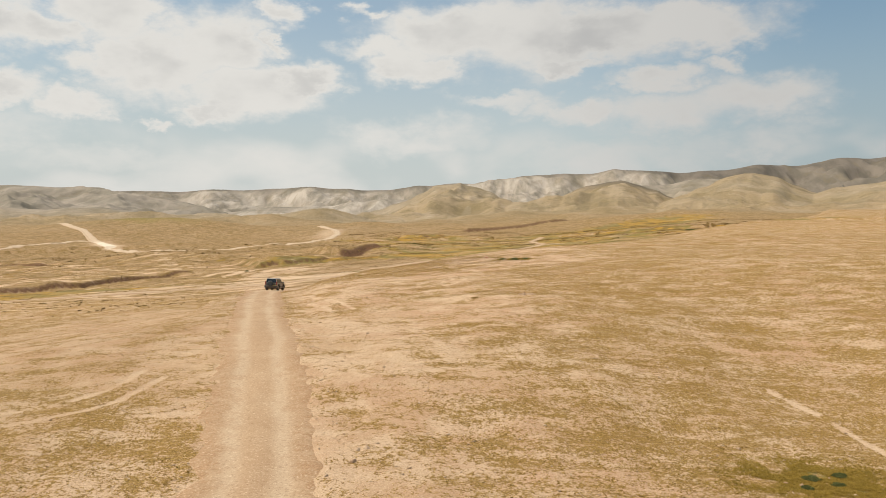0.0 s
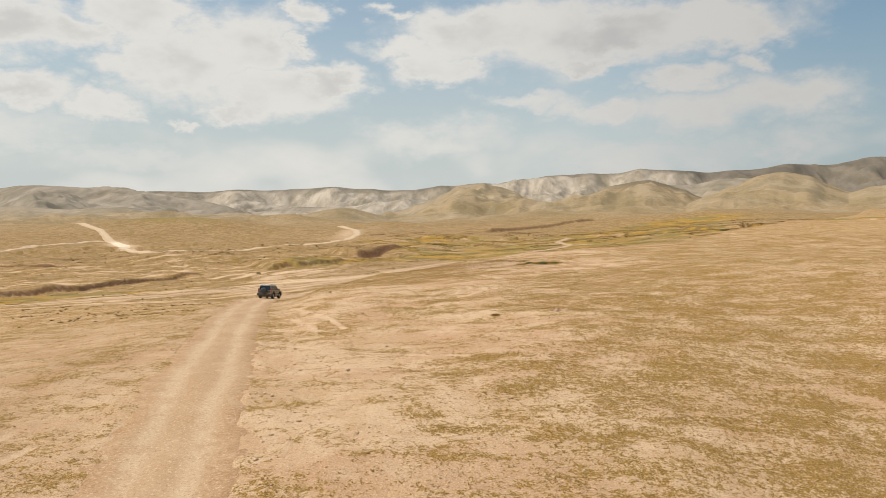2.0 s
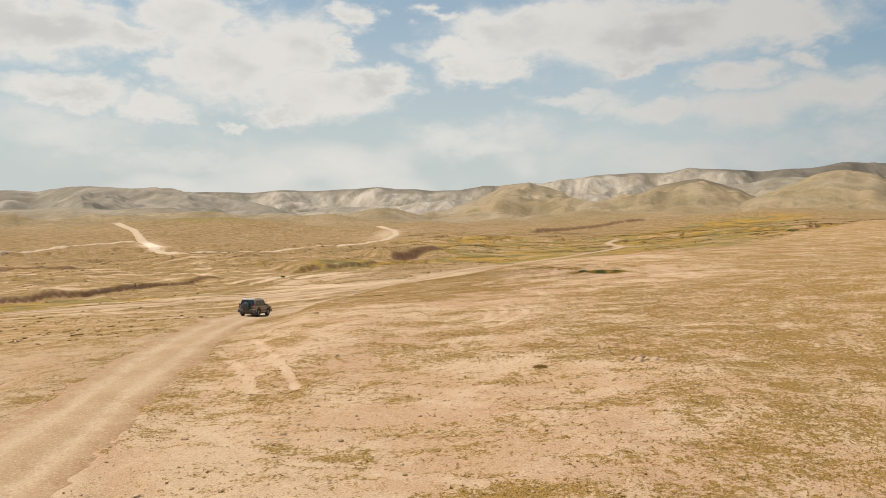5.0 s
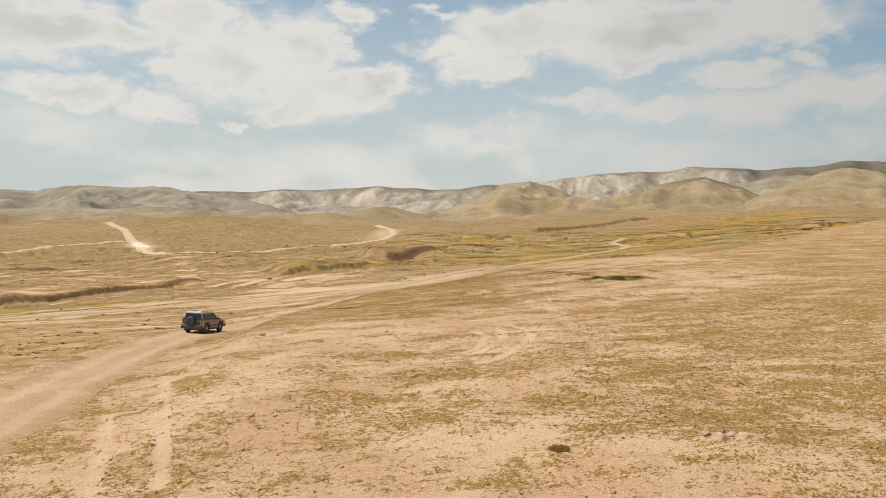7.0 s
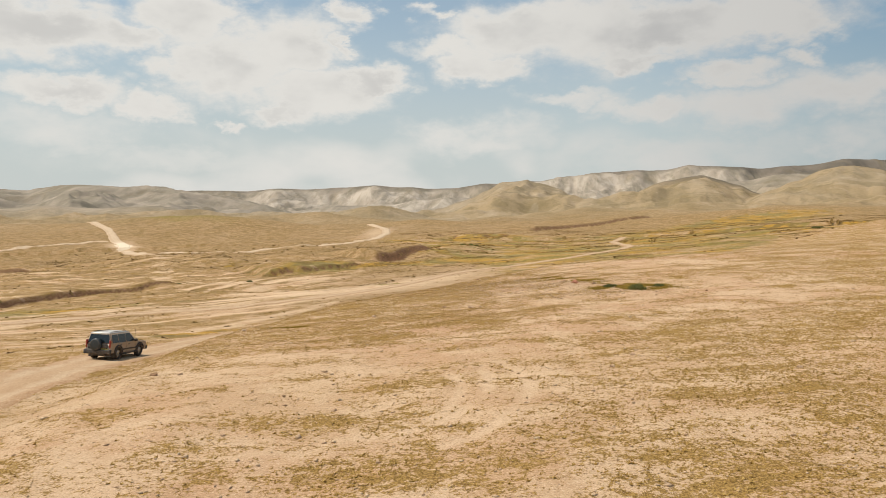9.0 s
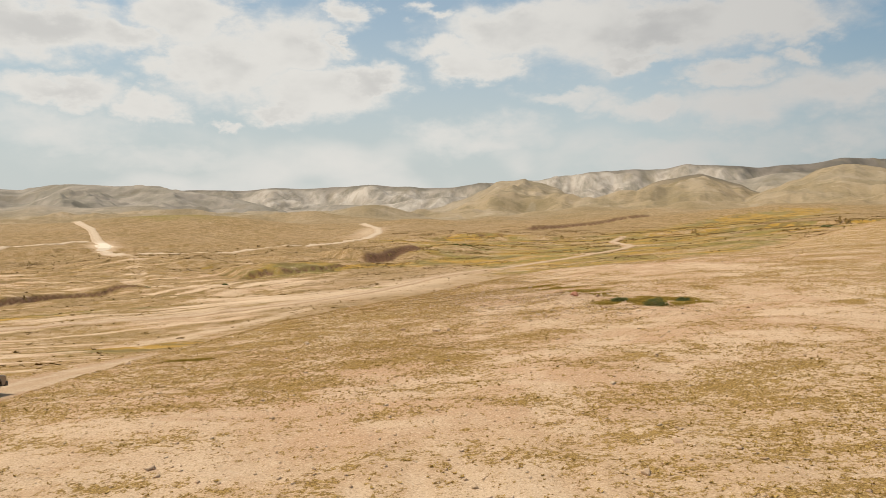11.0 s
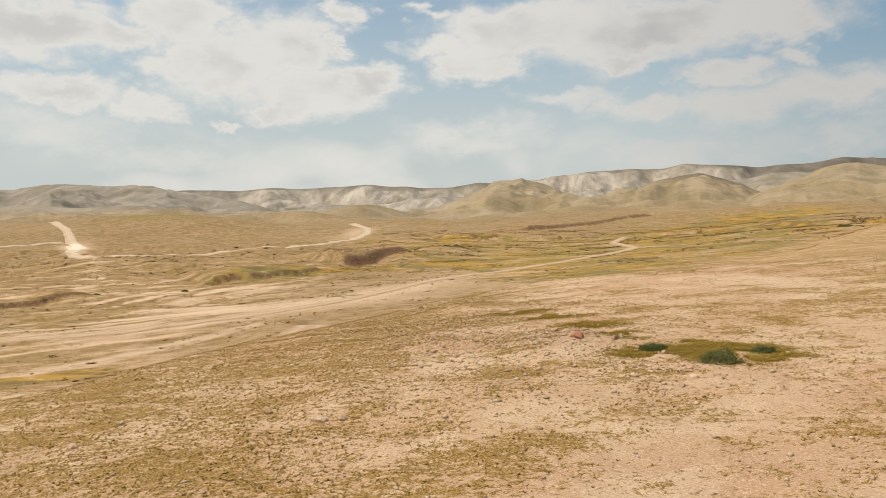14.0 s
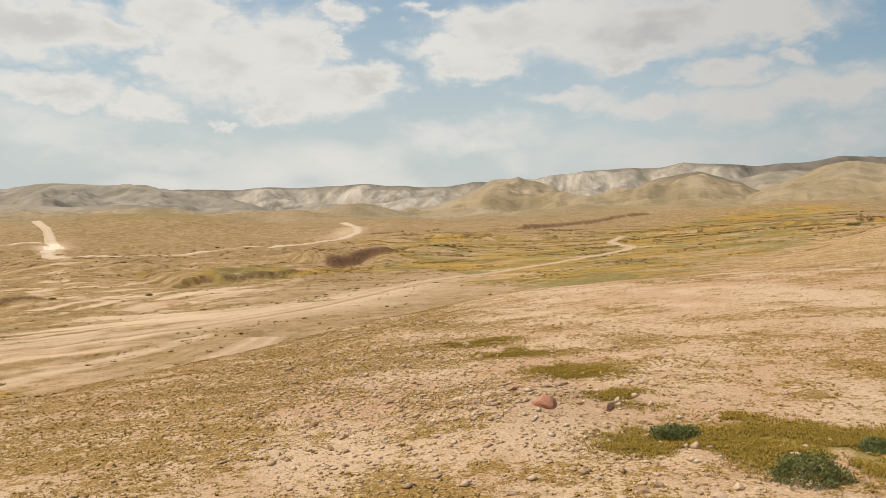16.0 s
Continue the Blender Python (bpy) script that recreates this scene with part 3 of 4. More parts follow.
# ---- ground: one sheet out to the horizon ----
OCHRE = [(-45, 303, 26, 7, 40), (-10, 322, 30, 12, 30), (22, 348, 28, 16, 30), (-8, 462, 30, 14, 10), (92, 478, 60, 20, 25), (130, 512, 60, 22, 25),
         (75, 400, 50, 25, 30), (-92, 190, 30, 8, 45), (-100, 175, 20, 6, 45), (-42, 172, 9, 3, 50), (180, 420, 60, 20, 20)]
LUSH = [
    (5.2, 143.2, 1.4, 0.9, -25), (6.6, 139.6, 1.25, 0.8, -25), (7.9, 136.0, 0.95, 0.8, -15), (8.6, 135.2, 1.05, 0.8, -15), (9.1, 131.6, 0.6, 0.6, 5), (9.5, 131.0, 0.53, 0.5, 5),
    (9.5, 128.0, 1.15, 0.8, -9), (11.1, 127.7, 1.3, 1.3, -10), (12.4, 127.3, 1.4, 1.2, -5), (13.2, 126.6, 1.2, 1.2, -3), (11.2, 129.3, 0.6, 0.4, -12),
    (-12.9, 116.8, 0.9, 0.35, 0), (-25, 243, 6, 2, 20), (14.61, 30.7, 2.8, 2.2, 4), (15.82, 28.83, 1.9, 2.6, 2),
]
THIN_GREEN = [
    (14.07, 137.38, 0.81, 1.05, -19),
    (16.22, 133.98, 0.71, 1.37, -7),
    (14.01, 131.94, 0.6, 1.64, -6),
    (18.48, 163.63, 2.06, 2.94, -61),
    (26.56, 159.74, 1.22, 2.33, -38),
]
TYRES = [
    [(1.5, 98.6), (2.2, 96.4), (2.6, 93.7), (2.3, 90.7), (1.6, 88.6), (0.9, 87.3), (0.1, 86.5)],
    [(0.7, 97.2), (1.1, 95.7), (1.1, 93.0), (0.5, 90.7), (-0.3, 88.9), (-1.1, 88.1)], [(-0.5, 96.4), (0.1, 94.1), (0.1, 91.8), (-0.5, 89.7)],
    [(-17.2, 44.9), (-17.4, 40.7), (-18.9, 38.2), (-20.8, 36.9)], [(-15.5, 43.4), (-16.0, 39.0), (-17.1, 36.7), (-19.8, 34.8)],
    [(-11.1, 37.0), (-12.8, 36.5), (-14.9, 36.3)], [(-16.6, 84.9), (-12.7, 77.5), (-10.0, 71.5)], [(-15.8, 89.1), (-11.2, 79.0), (-8.1, 71.9)],
    [(18.7, 44.8), (19.9, 39.8), (19.6, 34.0)], [(-9.9, 65.7), (-6.6, 61.9), (0.7, 58.6)],
]


def grass_cover(x, y):
    """How thickly dry grass grows, 0 to 1."""
    grass = 0.45 + 0.30 * fbm(x / 24, y / 24, 81, 3)
    m = (np.abs(x) < 130) & (y < 230)
    grass[m] = grass[m] + 0.34 * fbm(x[m] / 3.4 + 0.4 * noise2(x[m] / 1.6, y[m] / 1.6, 84), y[m] / 2.6, 83, 3, 0.62)
    for cx, cy, rx, ry, turn in THIN_GREEN:
        grass = grass + 0.7 * blob(x, y, cx, cy, rx, ry, turn)
    grass = grass + 0.42 * smooth(x, 0, 15) * (1 - smooth(y, 98, 118)) - 0.08 * smooth(y, 105, 130) * smooth(x, 5, 14) * (1 - smooth(y, 175, 215))
    grass = grass + 0.04 * smooth(-x, 9, 16) * (1 - smooth(y, 80, 110)) + 0.6 * blob(x, y, -10.8, 30, 0.8, 3.4, 12) + 0.5 * blob(x, y, 14.0, 31.7, 5.5, 2.4, -45)
    grass = grass + 0.06 * smooth(-x, 12, 22) * (1 - smooth(y, 40, 75)) + 0.55 * smooth(-x, -8, 5) * smooth(y, 98, 116) * (1 - smooth(y, 150, 175))
    grass = grass + 0.30 * smooth(-x, 38, 60) * (1 - smooth(y, 235, 275)) + 0.2 * smooth(-x, 38, 60) * smooth(y, 235, 275) * (1 - smooth(y, 400, 500)) + 0.5 * smooth(x, 18, 45) * smooth(y, 95, 135)
    grass = grass + 0.25 * smooth(x, 14, 40) * (1 - smooth(y, 170, 220))
    grass = grass - 0.09 * smooth(y, 52, 72) * (1 - smooth(y, 106, 122)) * (1 - smooth(x, 6, 26)) * smooth(x, -22, -10)
    m = (y < 125) & (np.abs(x) < 50)
    if m.any():
        d, side, _ = line_distance(x[m], y[m], TRACKS["main_road"][0])
        grass[m] = grass[m] - 0.34 * np.exp(-((d / np.where(side < 0, 6.0, 3.0)) ** 2)) * (1 - smooth(y[m], 42, 66))
    return grass + 0.2 * smooth(y, 250, 330) + valley_floor(x, y) * (0.25 + 0.7 * wash_streaks(x, y)) + 0.4 * smooth(-x - 0.1 * y, 40, 70) * smooth(y, 190, 250) * (1 - smooth(y, 340, 400))


def wash_streaks(x, y):
    """Bands drawn out along the flow of the wash, about -1 to 1."""
    out = np.zeros(x.shape)
    m = (y > 105) & (y < 365) & (x < 0) & (x > -420)
    if m.any():
        c, s = math.cos(radians(42)), math.sin(radians(42))
        u, v = x[m] * c + y[m] * s, -x[m] * s + y[m] * c
        v = v + 5 * noise2(u / 45, v / 30, 51)
        out[m] = np.clip(1.5 * fbm(u / 26, v / 3.6, 52, 3), -1, 1)
    return out


def valley_floor(x, y):
    """The low ground beside the wash, 0 to 1."""
    return smooth(-x - 0.1 * y, 6, 24) * smooth(y, 110, 150) * (1 - smooth(y, 300, 360))


def tyre_marks(x, y):
    worn = np.zeros(x.shape)
    for line in TYRES:
        line = curve_through(line, 1.5)
        m = box_mask(x, y, line, 1.5)
        if m.any():
            d, _, _ = line_distance(x[m], y[m], line)
            worn[m] = np.maximum(worn[m], 0.7 * (1 - smooth(d, 0.1, 0.36)) * smooth(noise2(x[m] / 1.7, y[m] / 1.7, 37), -0.7, 0.1))
    return worn


def make_ground():
    fine = np.arange(-41, 39.01, 0.12)
    rest = np.arange(42, 317, 4.0)
    az = np.radians(np.concatenate([fine, rest]))
    r = [4.0]
    while r[-1] < 4700:
        d = r[-1]
        r.append(d + max(0.33, 0.0052 * (d - 60)) if d > 30 else d + 0.5)
    r = np.array(r)
    rr, aa = np.meshgrid(r, az, indexing="ij")
    x, y = rr * np.sin(aa), rr * np.cos(aa) - 12
    z, chalk = land(x, y)
    bed = track_depth(x, y)
    dist = np.hypot(x - 2, y - 50)
    cut = np.zeros(x.shape)
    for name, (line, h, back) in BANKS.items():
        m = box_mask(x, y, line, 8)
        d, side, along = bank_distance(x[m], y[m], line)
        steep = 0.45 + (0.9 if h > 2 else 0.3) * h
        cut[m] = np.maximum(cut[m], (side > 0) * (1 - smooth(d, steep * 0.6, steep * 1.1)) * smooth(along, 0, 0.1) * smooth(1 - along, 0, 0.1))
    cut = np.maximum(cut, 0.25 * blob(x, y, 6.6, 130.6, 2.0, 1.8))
    worn = tyre_marks(x, y)
    grass = grass_cover(x, y) - 0.5 * worn
    ochre = np.zeros(x.shape)
    for cx, cy, rx, ry, turn in OCHRE:
        ochre = np.maximum(ochre, 1.05 * blob(x, y, cx, cy, rx, ry, turn))
    valley, streak = valley_floor(x, y), wash_streaks(x, y)
    ochre = ochre + 0.30 * valley * smooth(streak, 0.1, 0.7)
    d, side, _ = line_distance(x[dist < 600], y[dist < 600], BROW)
    flats = np.zeros(x.shape)
    flats[dist < 600] = smooth(d * side, 6, 25) * smooth(y[dist < 600], 175, 235) * smooth(x[dist < 600] + 0.35 * y[dist < 600], 72, 108) * (1 - smooth(y[dist < 600], 430, 520))
    m = flats > 0.01
    bands = np.zeros(x.shape)
    bands[m] = np.clip(1.6 * fbm(x[m] / 34, y[m] / 13, 55, 4), -1, 1)
    ochre = np.maximum(ochre, (0.50 + 0.45 * bands) * flats)
    lush = np.zeros(x.shape)
    for cx, cy, rx, ry, turn in LUSH:
        lush = np.maximum(lush, blob(x, y, cx, cy, rx, ry, turn))
    olive = np.zeros(x.shape)
    m = (dist > 120) & (dist < 900)
    olive[m] = np.clip(1.5 * fbm(x[m] / 26, y[m] / 12, 57, 4), -0.6, 1)
    lush = np.maximum(lush, flats * (0.30 + 0.36 * olive))
    lush = np.maximum(lush, 0.60 * np.maximum(blob(x, y, -205, 555, 70, 32), blob(x, y, -330, 475, 60, 26)) + 0.1 * olive * blob(x, y, -205, 555, 160, 60))
    m = (lush > 0.02) & (dist < 260)
    lush[m] = np.clip(lush[m] + 0.55 * fbm(x[m] / 1.3, y[m] / 1.3, 29, 3) * smooth(lush[m], 0.02, 0.4), 0, 1)
    pale = 0.9 * blob(x, y, -34, 222, 30, 12, 38) + 0.8 * blob(x, y, 10, 297, 30, 4, 48) + 0.9 * blob(x, y, -18, 250, 22, 8, 55) + 0.4 * blob(x, y, -75, 190, 50, 12, 40) + 0.9 * blob(x, y, -380, 860, 40, 8, 10) + 0.9 * blob(x, y, 640, 1120, 5, 60, -30) + 0.8 * blob(x, y, -75, 520, 8, 40, 0) + 0.7 * blob(x, y, 45, 360, 12, 30, 0) + 0.5 * blob(x, y, -55, 262, 30, 14, 20)
    pale = pale * (1 - 0.75 * valley * smooth(streak, -0.15, 0.55)) + 0.36 * valley * smooth(-streak, 0.3, 0.9)
    pale = np.clip(pale + 0.7 * worn, 0, 0.93)
    pale = np.maximum(pale, np.clip(1.5 * blob(x, y, -187, 435, 34, 6.5, -60), 0, 1))
    for line, half, wear in WAYS:
        line = curve_through(line, 4.0)
        m = box_mask(x, y, line, 3 * half)
        d, _, _ = line_distance(x[m], y[m], line)
        pale[m] = np.maximum(pale[m], wear * (1 - smooth(d + 0.8 * half * noise2(x[m] / 7, y[m] / 7, 39), 0.4 * half, 1.7 * half)))
    z = z - 0.05 * worn
    grass = np.where(pale > 0.2, grass - 1.4 * pale, grass)
    west = smooth(-x, 60, 500)
    # dry brown pasture over the valley, its knolls and the banks beside the road
    d, side, _ = line_distance(x[dist < 900], y[dist < 900], BROW)
    pasture = np.where(dist < 900, 0.0, 1.0)
    pasture[dist < 900] = smooth(d * side, 8, 30) * smooth(y[dist < 900], 130, 210)
    pasture = pasture * (1 - flats * 0.6) + 0.38 * smooth(-x, 12, 22) * (1 - smooth(y, 95, 140)) + 0.10 * smooth(x, 16, 45) * (1 - smooth(y, 170, 220))
    pasture = np.clip(pasture * (1 - 0.8 * np.clip(pale, 0, 1)) * (0.85 - 0.25 * valley + 0.75 * streak * valley), 0, 1)
    mesh = grid_mesh("ground", x, y, z - 0.12 * bed * (1 + dist / 250), True)
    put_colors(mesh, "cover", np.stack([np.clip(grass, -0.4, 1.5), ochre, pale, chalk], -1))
    # extra alpha: painted haze tone, growing with distance and sooner in the west
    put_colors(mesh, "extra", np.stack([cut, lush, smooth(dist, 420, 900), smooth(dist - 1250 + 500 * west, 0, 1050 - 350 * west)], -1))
    layer = mesh.attributes.new("pasture", "FLOAT", "POINT")
    layer.data.foreach_set("value", pasture.astype(np.float32).ravel())
    mesh.materials.append(M_GROUND)
    tagged(new("ground", mesh), "rolling sandy desert ground with dry olive grass and chalk hills", "ground", kind="structure")


def make_track(name, label):
    line, half = TRACKS[name]
    line = curve_through(line[::2] if len(line) > 4 else line, 0.9)
    step = np.gradient(line, axis=0)
    step /= np.linalg.norm(step, axis=1, keepdims=True)
    side = np.stack([step[:, 1], -step[:, 0]], -1)
    across = np.linspace(-1, 1, 15)
    run = np.concatenate([[0], np.cumsum(np.linalg.norm(np.diff(line, axis=0), axis=1))])
    wide = half * (1.15 + 0.3 * noise2(run / 9, run * 0 + 3.1, 90) + 0.1 * noise2(run / 2.3, run * 0 + 7.1, 91))
    x = line[:, :1] + side[:, :1] * across * wide[:, None]
    y = line[:, 1:] + side[:, 1:] * across * wide[:, None]
    far = np.hypot(x - 2, y - 50)
    lift = 0.02 + far / 3600
    rut = -0.05 * np.exp(-(((np.abs(across) - 0.34) / 0.12) ** 2))
    ragged = np.abs(across) + 0.3 * fbm(x / 1.2, y / 1.2, 93, 3) * smooth(np.abs(across), 0.3, 0.7) * (1 - smooth(far, 90, 160))
    drop = -np.minimum(0.12 + far / 700, 0.35 * half) * smooth(ragged, 0.66, 1.0) - 0.1 * (np.abs(across) > 0.99)
    tail = np.minimum(run, run[-1] - run)[:, None]
    drop = drop - (0.3 + far / 600) * (1 - smooth(tail, 0, 5.0))
    z = height(x, y) + lift + rut + drop + 0.02 * list(TRACKS).index(name)
    mesh = grid_mesh(name, x, y, z)
    layer = mesh.attributes.new("across", "FLOAT", "POINT")
    dusty = mesh.attributes.new("dust", "FLOAT", "POINT")
    dust = np.clip(1.6 * blob(x, y, -187, 435, 34, 8, -60), 0, 1)
    if name in ("far_road", "hill_road", "west_road"):
        dust = np.maximum(dust, 0.26)
    dusty.data.foreach_set("value", dust.astype(np.float32).ravel())
    tone = across if name == "main_road" else np.clip(np.abs(across), 0.34, 0.6)
    layer.data.foreach_set("value", np.tile(tone, len(line)).astype(np.float32))
    mesh.materials.append(M_TRACK)
    tagged(new(name, mesh), label, "dirt road", kind="structure")


make_ground()
for track in TRACKS:
    make_track(track, "pale packed dirt track with two wheel ruts across the desert")


# ---- helpers for things ----
def part(name, bm, mat, parent=None, label="", smooth_faces=True):
    mesh = bpy.data.meshes.new(name)
    bmesh.ops.recalc_face_normals(bm, faces=bm.faces)
    bm.to_mesh(mesh)
    bm.free()
    mesh.polygons.foreach_set("use_smooth", np.full(len(mesh.polygons), smooth_faces))
    mesh.materials.append(mat)
    ob = new(name, mesh)
    if parent is not None:
        ob.parent = parent
    if label:
        tagged(ob, label)
    return ob


def paint(name, color, rough=0.4, metal=0.0, dust=0.5, specular=0.5):
    """Paint, rubber or metal with road dust on it."""
    m, g = material(name)
    at = g.add("ShaderNodeTexCoord").outputs["Object"]
    speck = g.noise(at, 6.0, 6, 0.65)
    low = g.noise(at, 1.5, 3, 0.6)
    soil = g.math("MULTIPLY", g.ramp(g.math("ADD", speck, g.math("MULTIPLY", low, 0.5)), 0.5, 1.0), dust)
    col = g.mix(soil, color, (0.40, 0.29, 0.19))
    finish(g, col, g.math("ADD", rough, g.math("MULTIPLY", soil, 0.4)), None, metal=metal, specular=specular)
    return m


def island_material(name, low, high, rough=0.95):
    """Colour that differs from piece to piece."""
    m, g = material(name)
    geo = g.add("ShaderNodeNewGeometry")
    speck = g.noise(geo.outputs["Position"], 14.0, 4, 0.6)
    col = g.mix(geo.outputs["Random Per Island"], low, high)
    col = g.mix(g.ramp(speck, 0.4, 0.7, 0.0, 0.4), col, tuple(c * 0.6 for c in low))
    finish(g, col, rough, speck, 0.02, 0.5, specular=0.15)
    return m


def rock_material(name="limestone", low=(0.36, 0.215, 0.12), high=(0.60, 0.43, 0.285)):
    m, g = material(name)
    at = g.add("ShaderNodeTexCoord").outputs["Object"]
    tone = g.add("ShaderNodeObjectInfo").outputs["Random"]
    col = g.mix(tone, low, high)
    rough = g.noise(at, 5.0, 6, 0.65)
    col = g.mix(g.ramp(rough, 0.42, 0.7, 0.0, 0.4), col, (0.27, 0.15, 0.085))
    finish(g, col, 0.95, rough, 0.05, 0.8, specular=0.15)
    return m


M_STONE = island_material("loose_stone", (0.40, 0.25, 0.145), (0.68, 0.50, 0.33))
M_TUFT = island_material("dry_grass", (0.265, 0.15, 0.036), (0.55, 0.365, 0.12))
M_SCRUB = island_material("wash_scrub", (0.19, 0.11, 0.04), (0.36, 0.225, 0.08))
M_MEADOW = island_material("green_grass", (0.20, 0.128, 0.022), (0.47, 0.31, 0.06))
M_LEAF = island_material("shrub_leaf", (0.10, 0.11, 0.038), (0.235, 0.235, 0.08))
M_STEM = paint("shrub_stem", (0.14, 0.10, 0.06), 0.9, dust=0.2)
M_ROCK = rock_material()
M_RED_ROCK = rock_material("red_sandstone", (0.40, 0.17, 0.10), (0.46, 0.21, 0.13))


def scatter_mesh(name, corners, faces, places, turns, sizes, tilt, mat, rng, jitter=0.0):
    """Many small copies of one shape in one mesh."""
    n, k = len(places), len(corners)
    c, s = np.cos(turns), np.sin(turns)
    base = np.repeat(np.asarray(corners, float)[None], n, 0)
    if jitter:
        base = base * (1 + rng.uniform(-jitter, jitter, (n, k, 3)))
    base = base * sizes[:, None, :]
    px = base[..., 0] * c[:, None] - base[..., 1] * s[:, None]
    py = base[..., 0] * s[:, None] + base[..., 1] * c[:, None]
    pz = base[..., 2] + tilt[:, None, 0] * px + tilt[:, None, 1] * py
    co = np.stack([px, py, pz], -1) + places[:, None, :]
    tri = (np.asarray(faces)[None] + (np.arange(n) * k)[:, None, None]).reshape(-1, 3)
    mesh = bpy.data.meshes.new(name)
    mesh.vertices.add(n * k)
    mesh.vertices.foreach_set("co", co.astype(np.float32).ravel())
    mesh.loops.add(tri.size)
    mesh.loops.foreach_set("vertex_index", tri.ravel().astype(np.int32))
    mesh.polygons.add(len(tri))
    mesh.polygons.foreach_set("loop_start", (np.arange(len(tri)) * 3).astype(np.int32))
    mesh.update(calc_edges=True)
    mesh.materials.append(mat)
    return new(name, mesh)


STONE_CORNERS = [(1, -0.3, 0.15), (0.5, 0.9, 0), (-0.9, 0.5, 0.2), (-0.3, -1, 0), (0.25, 0.2, 0.8), (0, 0, -0.6)]
STONE_FACES = [(0, 1, 4), (1, 2, 4), (2, 3, 4), (3, 0, 4), (1, 0, 5), (2, 1, 5), (3, 2, 5), (0, 3, 5)]


def tuft_shape(blades, spread, rng, w=0.10):
    corners, faces = [], []
    for b in range(blades):
        a = 2 * math.pi * b / blades + rng.uniform(-0.4, 0.4)
        ca, sa = math.cos(a), math.sin(a)
        lean, top = spread * rng.uniform(0.5, 1.2), rng.uniform(0.55, 1.0)
        corners += [(0.15 * ca - w * sa, 0.15 * sa + w * ca, -0.1), (0.15 * ca + w * sa, 0.15 * sa - w * ca, -0.1), (lean * ca, lean * sa, top)]
        faces.append((3 * b, 3 * b + 1, 3 * b + 2))
    return corners, faces


def slope_at(x, y):
    e = 0.4
    return np.stack([(height(x + e, y) - height(x - e, y)) / (2 * e), (height(x, y + e) - height(x, y - e)) / (2 * e)], -1)


def near_places(count, rng, x0=-45, x1=48, y0=14, y1=178):
    """Places over the near hill, thicker towards the line of flight."""
    y = rng.uniform(y0, y1, count)
    x = np.clip(rng.normal(3, 22, count), x0, x1)
    return x, y


def off_track(x, y):
    return track_depth(x, y) < 0.15


def make_tufts():
    rng = np.random.RandomState(11)
    x, y = near_places(640000, rng)
    close = rng.normal(3, 11, len(x))
    x = np.where(rng.uniform(0, 1, len(x)) < 0.6, np.clip(close, -45, 48), x)
    cover = grass_cover(x, y)
    chance = 0.05 + 0.95 * smooth(cover, 0.25, 0.95)
    keep = (rng.uniform(0, 1, len(x)) < chance * 0.8) & off_track(x, y) & (tyre_marks(x, y) < 0.3)
    x, y = x[keep][:205000], y[keep][:205000]
    corners, faces = tuft_shape(4, 0.9, rng, 0.32)
    size = (0.024 + rng.gamma(2.0, 0.013, (len(x), 1))).clip(0, 0.11) * np.array([[1.25, 1.25, 0.6]])
    at = np.stack([x, y, height(x, y)], -1)
    ob = scatter_mesh("dry_grass", corners, faces, at, rng.uniform(0, 6.28, len(x)), size, slope_at(x, y), M_TUFT, rng, 0.2)
    tagged(ob, "low dry olive and straw grass tufts on sandy ground", "grass", kind="stuff")


def make_pebbles():
    rng = np.random.RandomState(12)
    x, y = near_places(30000, rng)
    size = rng.gamma(1.5, 0.013, len(x)) + 0.014
    rub = [(6.0, 130.5, 3.0, 3.0, 1800), (2.5, 136, 3.5, 4, 1400), (1.5, 146, 3.5, 5, 1300), (-2, 155, 3, 4, 600), (9.5, 124, 4, 2, 700), (1.5, 134, 2, 3, 500), (-7.5, 33, 1.2, 9, 600), (-6.9, 60, 1.5, 20, 500)]
    for cx, cy, rx, ry, n in rub:
        x, y = np.concatenate([x, rng.normal(cx, rx, n)]), np.concatenate([y, rng.normal(cy, ry, n)])
        size = np.concatenate([size, rng.gamma(1.2, 0.02, n) + 0.016])
    keep = off_track(x, y) | ((rng.uniform(0, 1, len(x)) < 0.25) & (size < 0.04))
    x, y, size = x[keep], y[keep], np.minimum(size[keep], 0.16)
    sizes = size[:, None] * rng.uniform(0.65, 1.25, (len(x), 3)) * np.array([[1, 1, 0.75]])
    at = np.stack([x, y, height(x, y) + 0.1 * size], -1)
    ob = scatter_mesh("pebbles", STONE_CORNERS, STONE_FACES, at, rng.uniform(0, 6.28, len(x)), sizes, slope_at(x, y), M_STONE, rng, 0.3)
    tagged(ob, "loose pale limestone pebbles and rubble on sandy ground", "pebbles", kind="stuff")


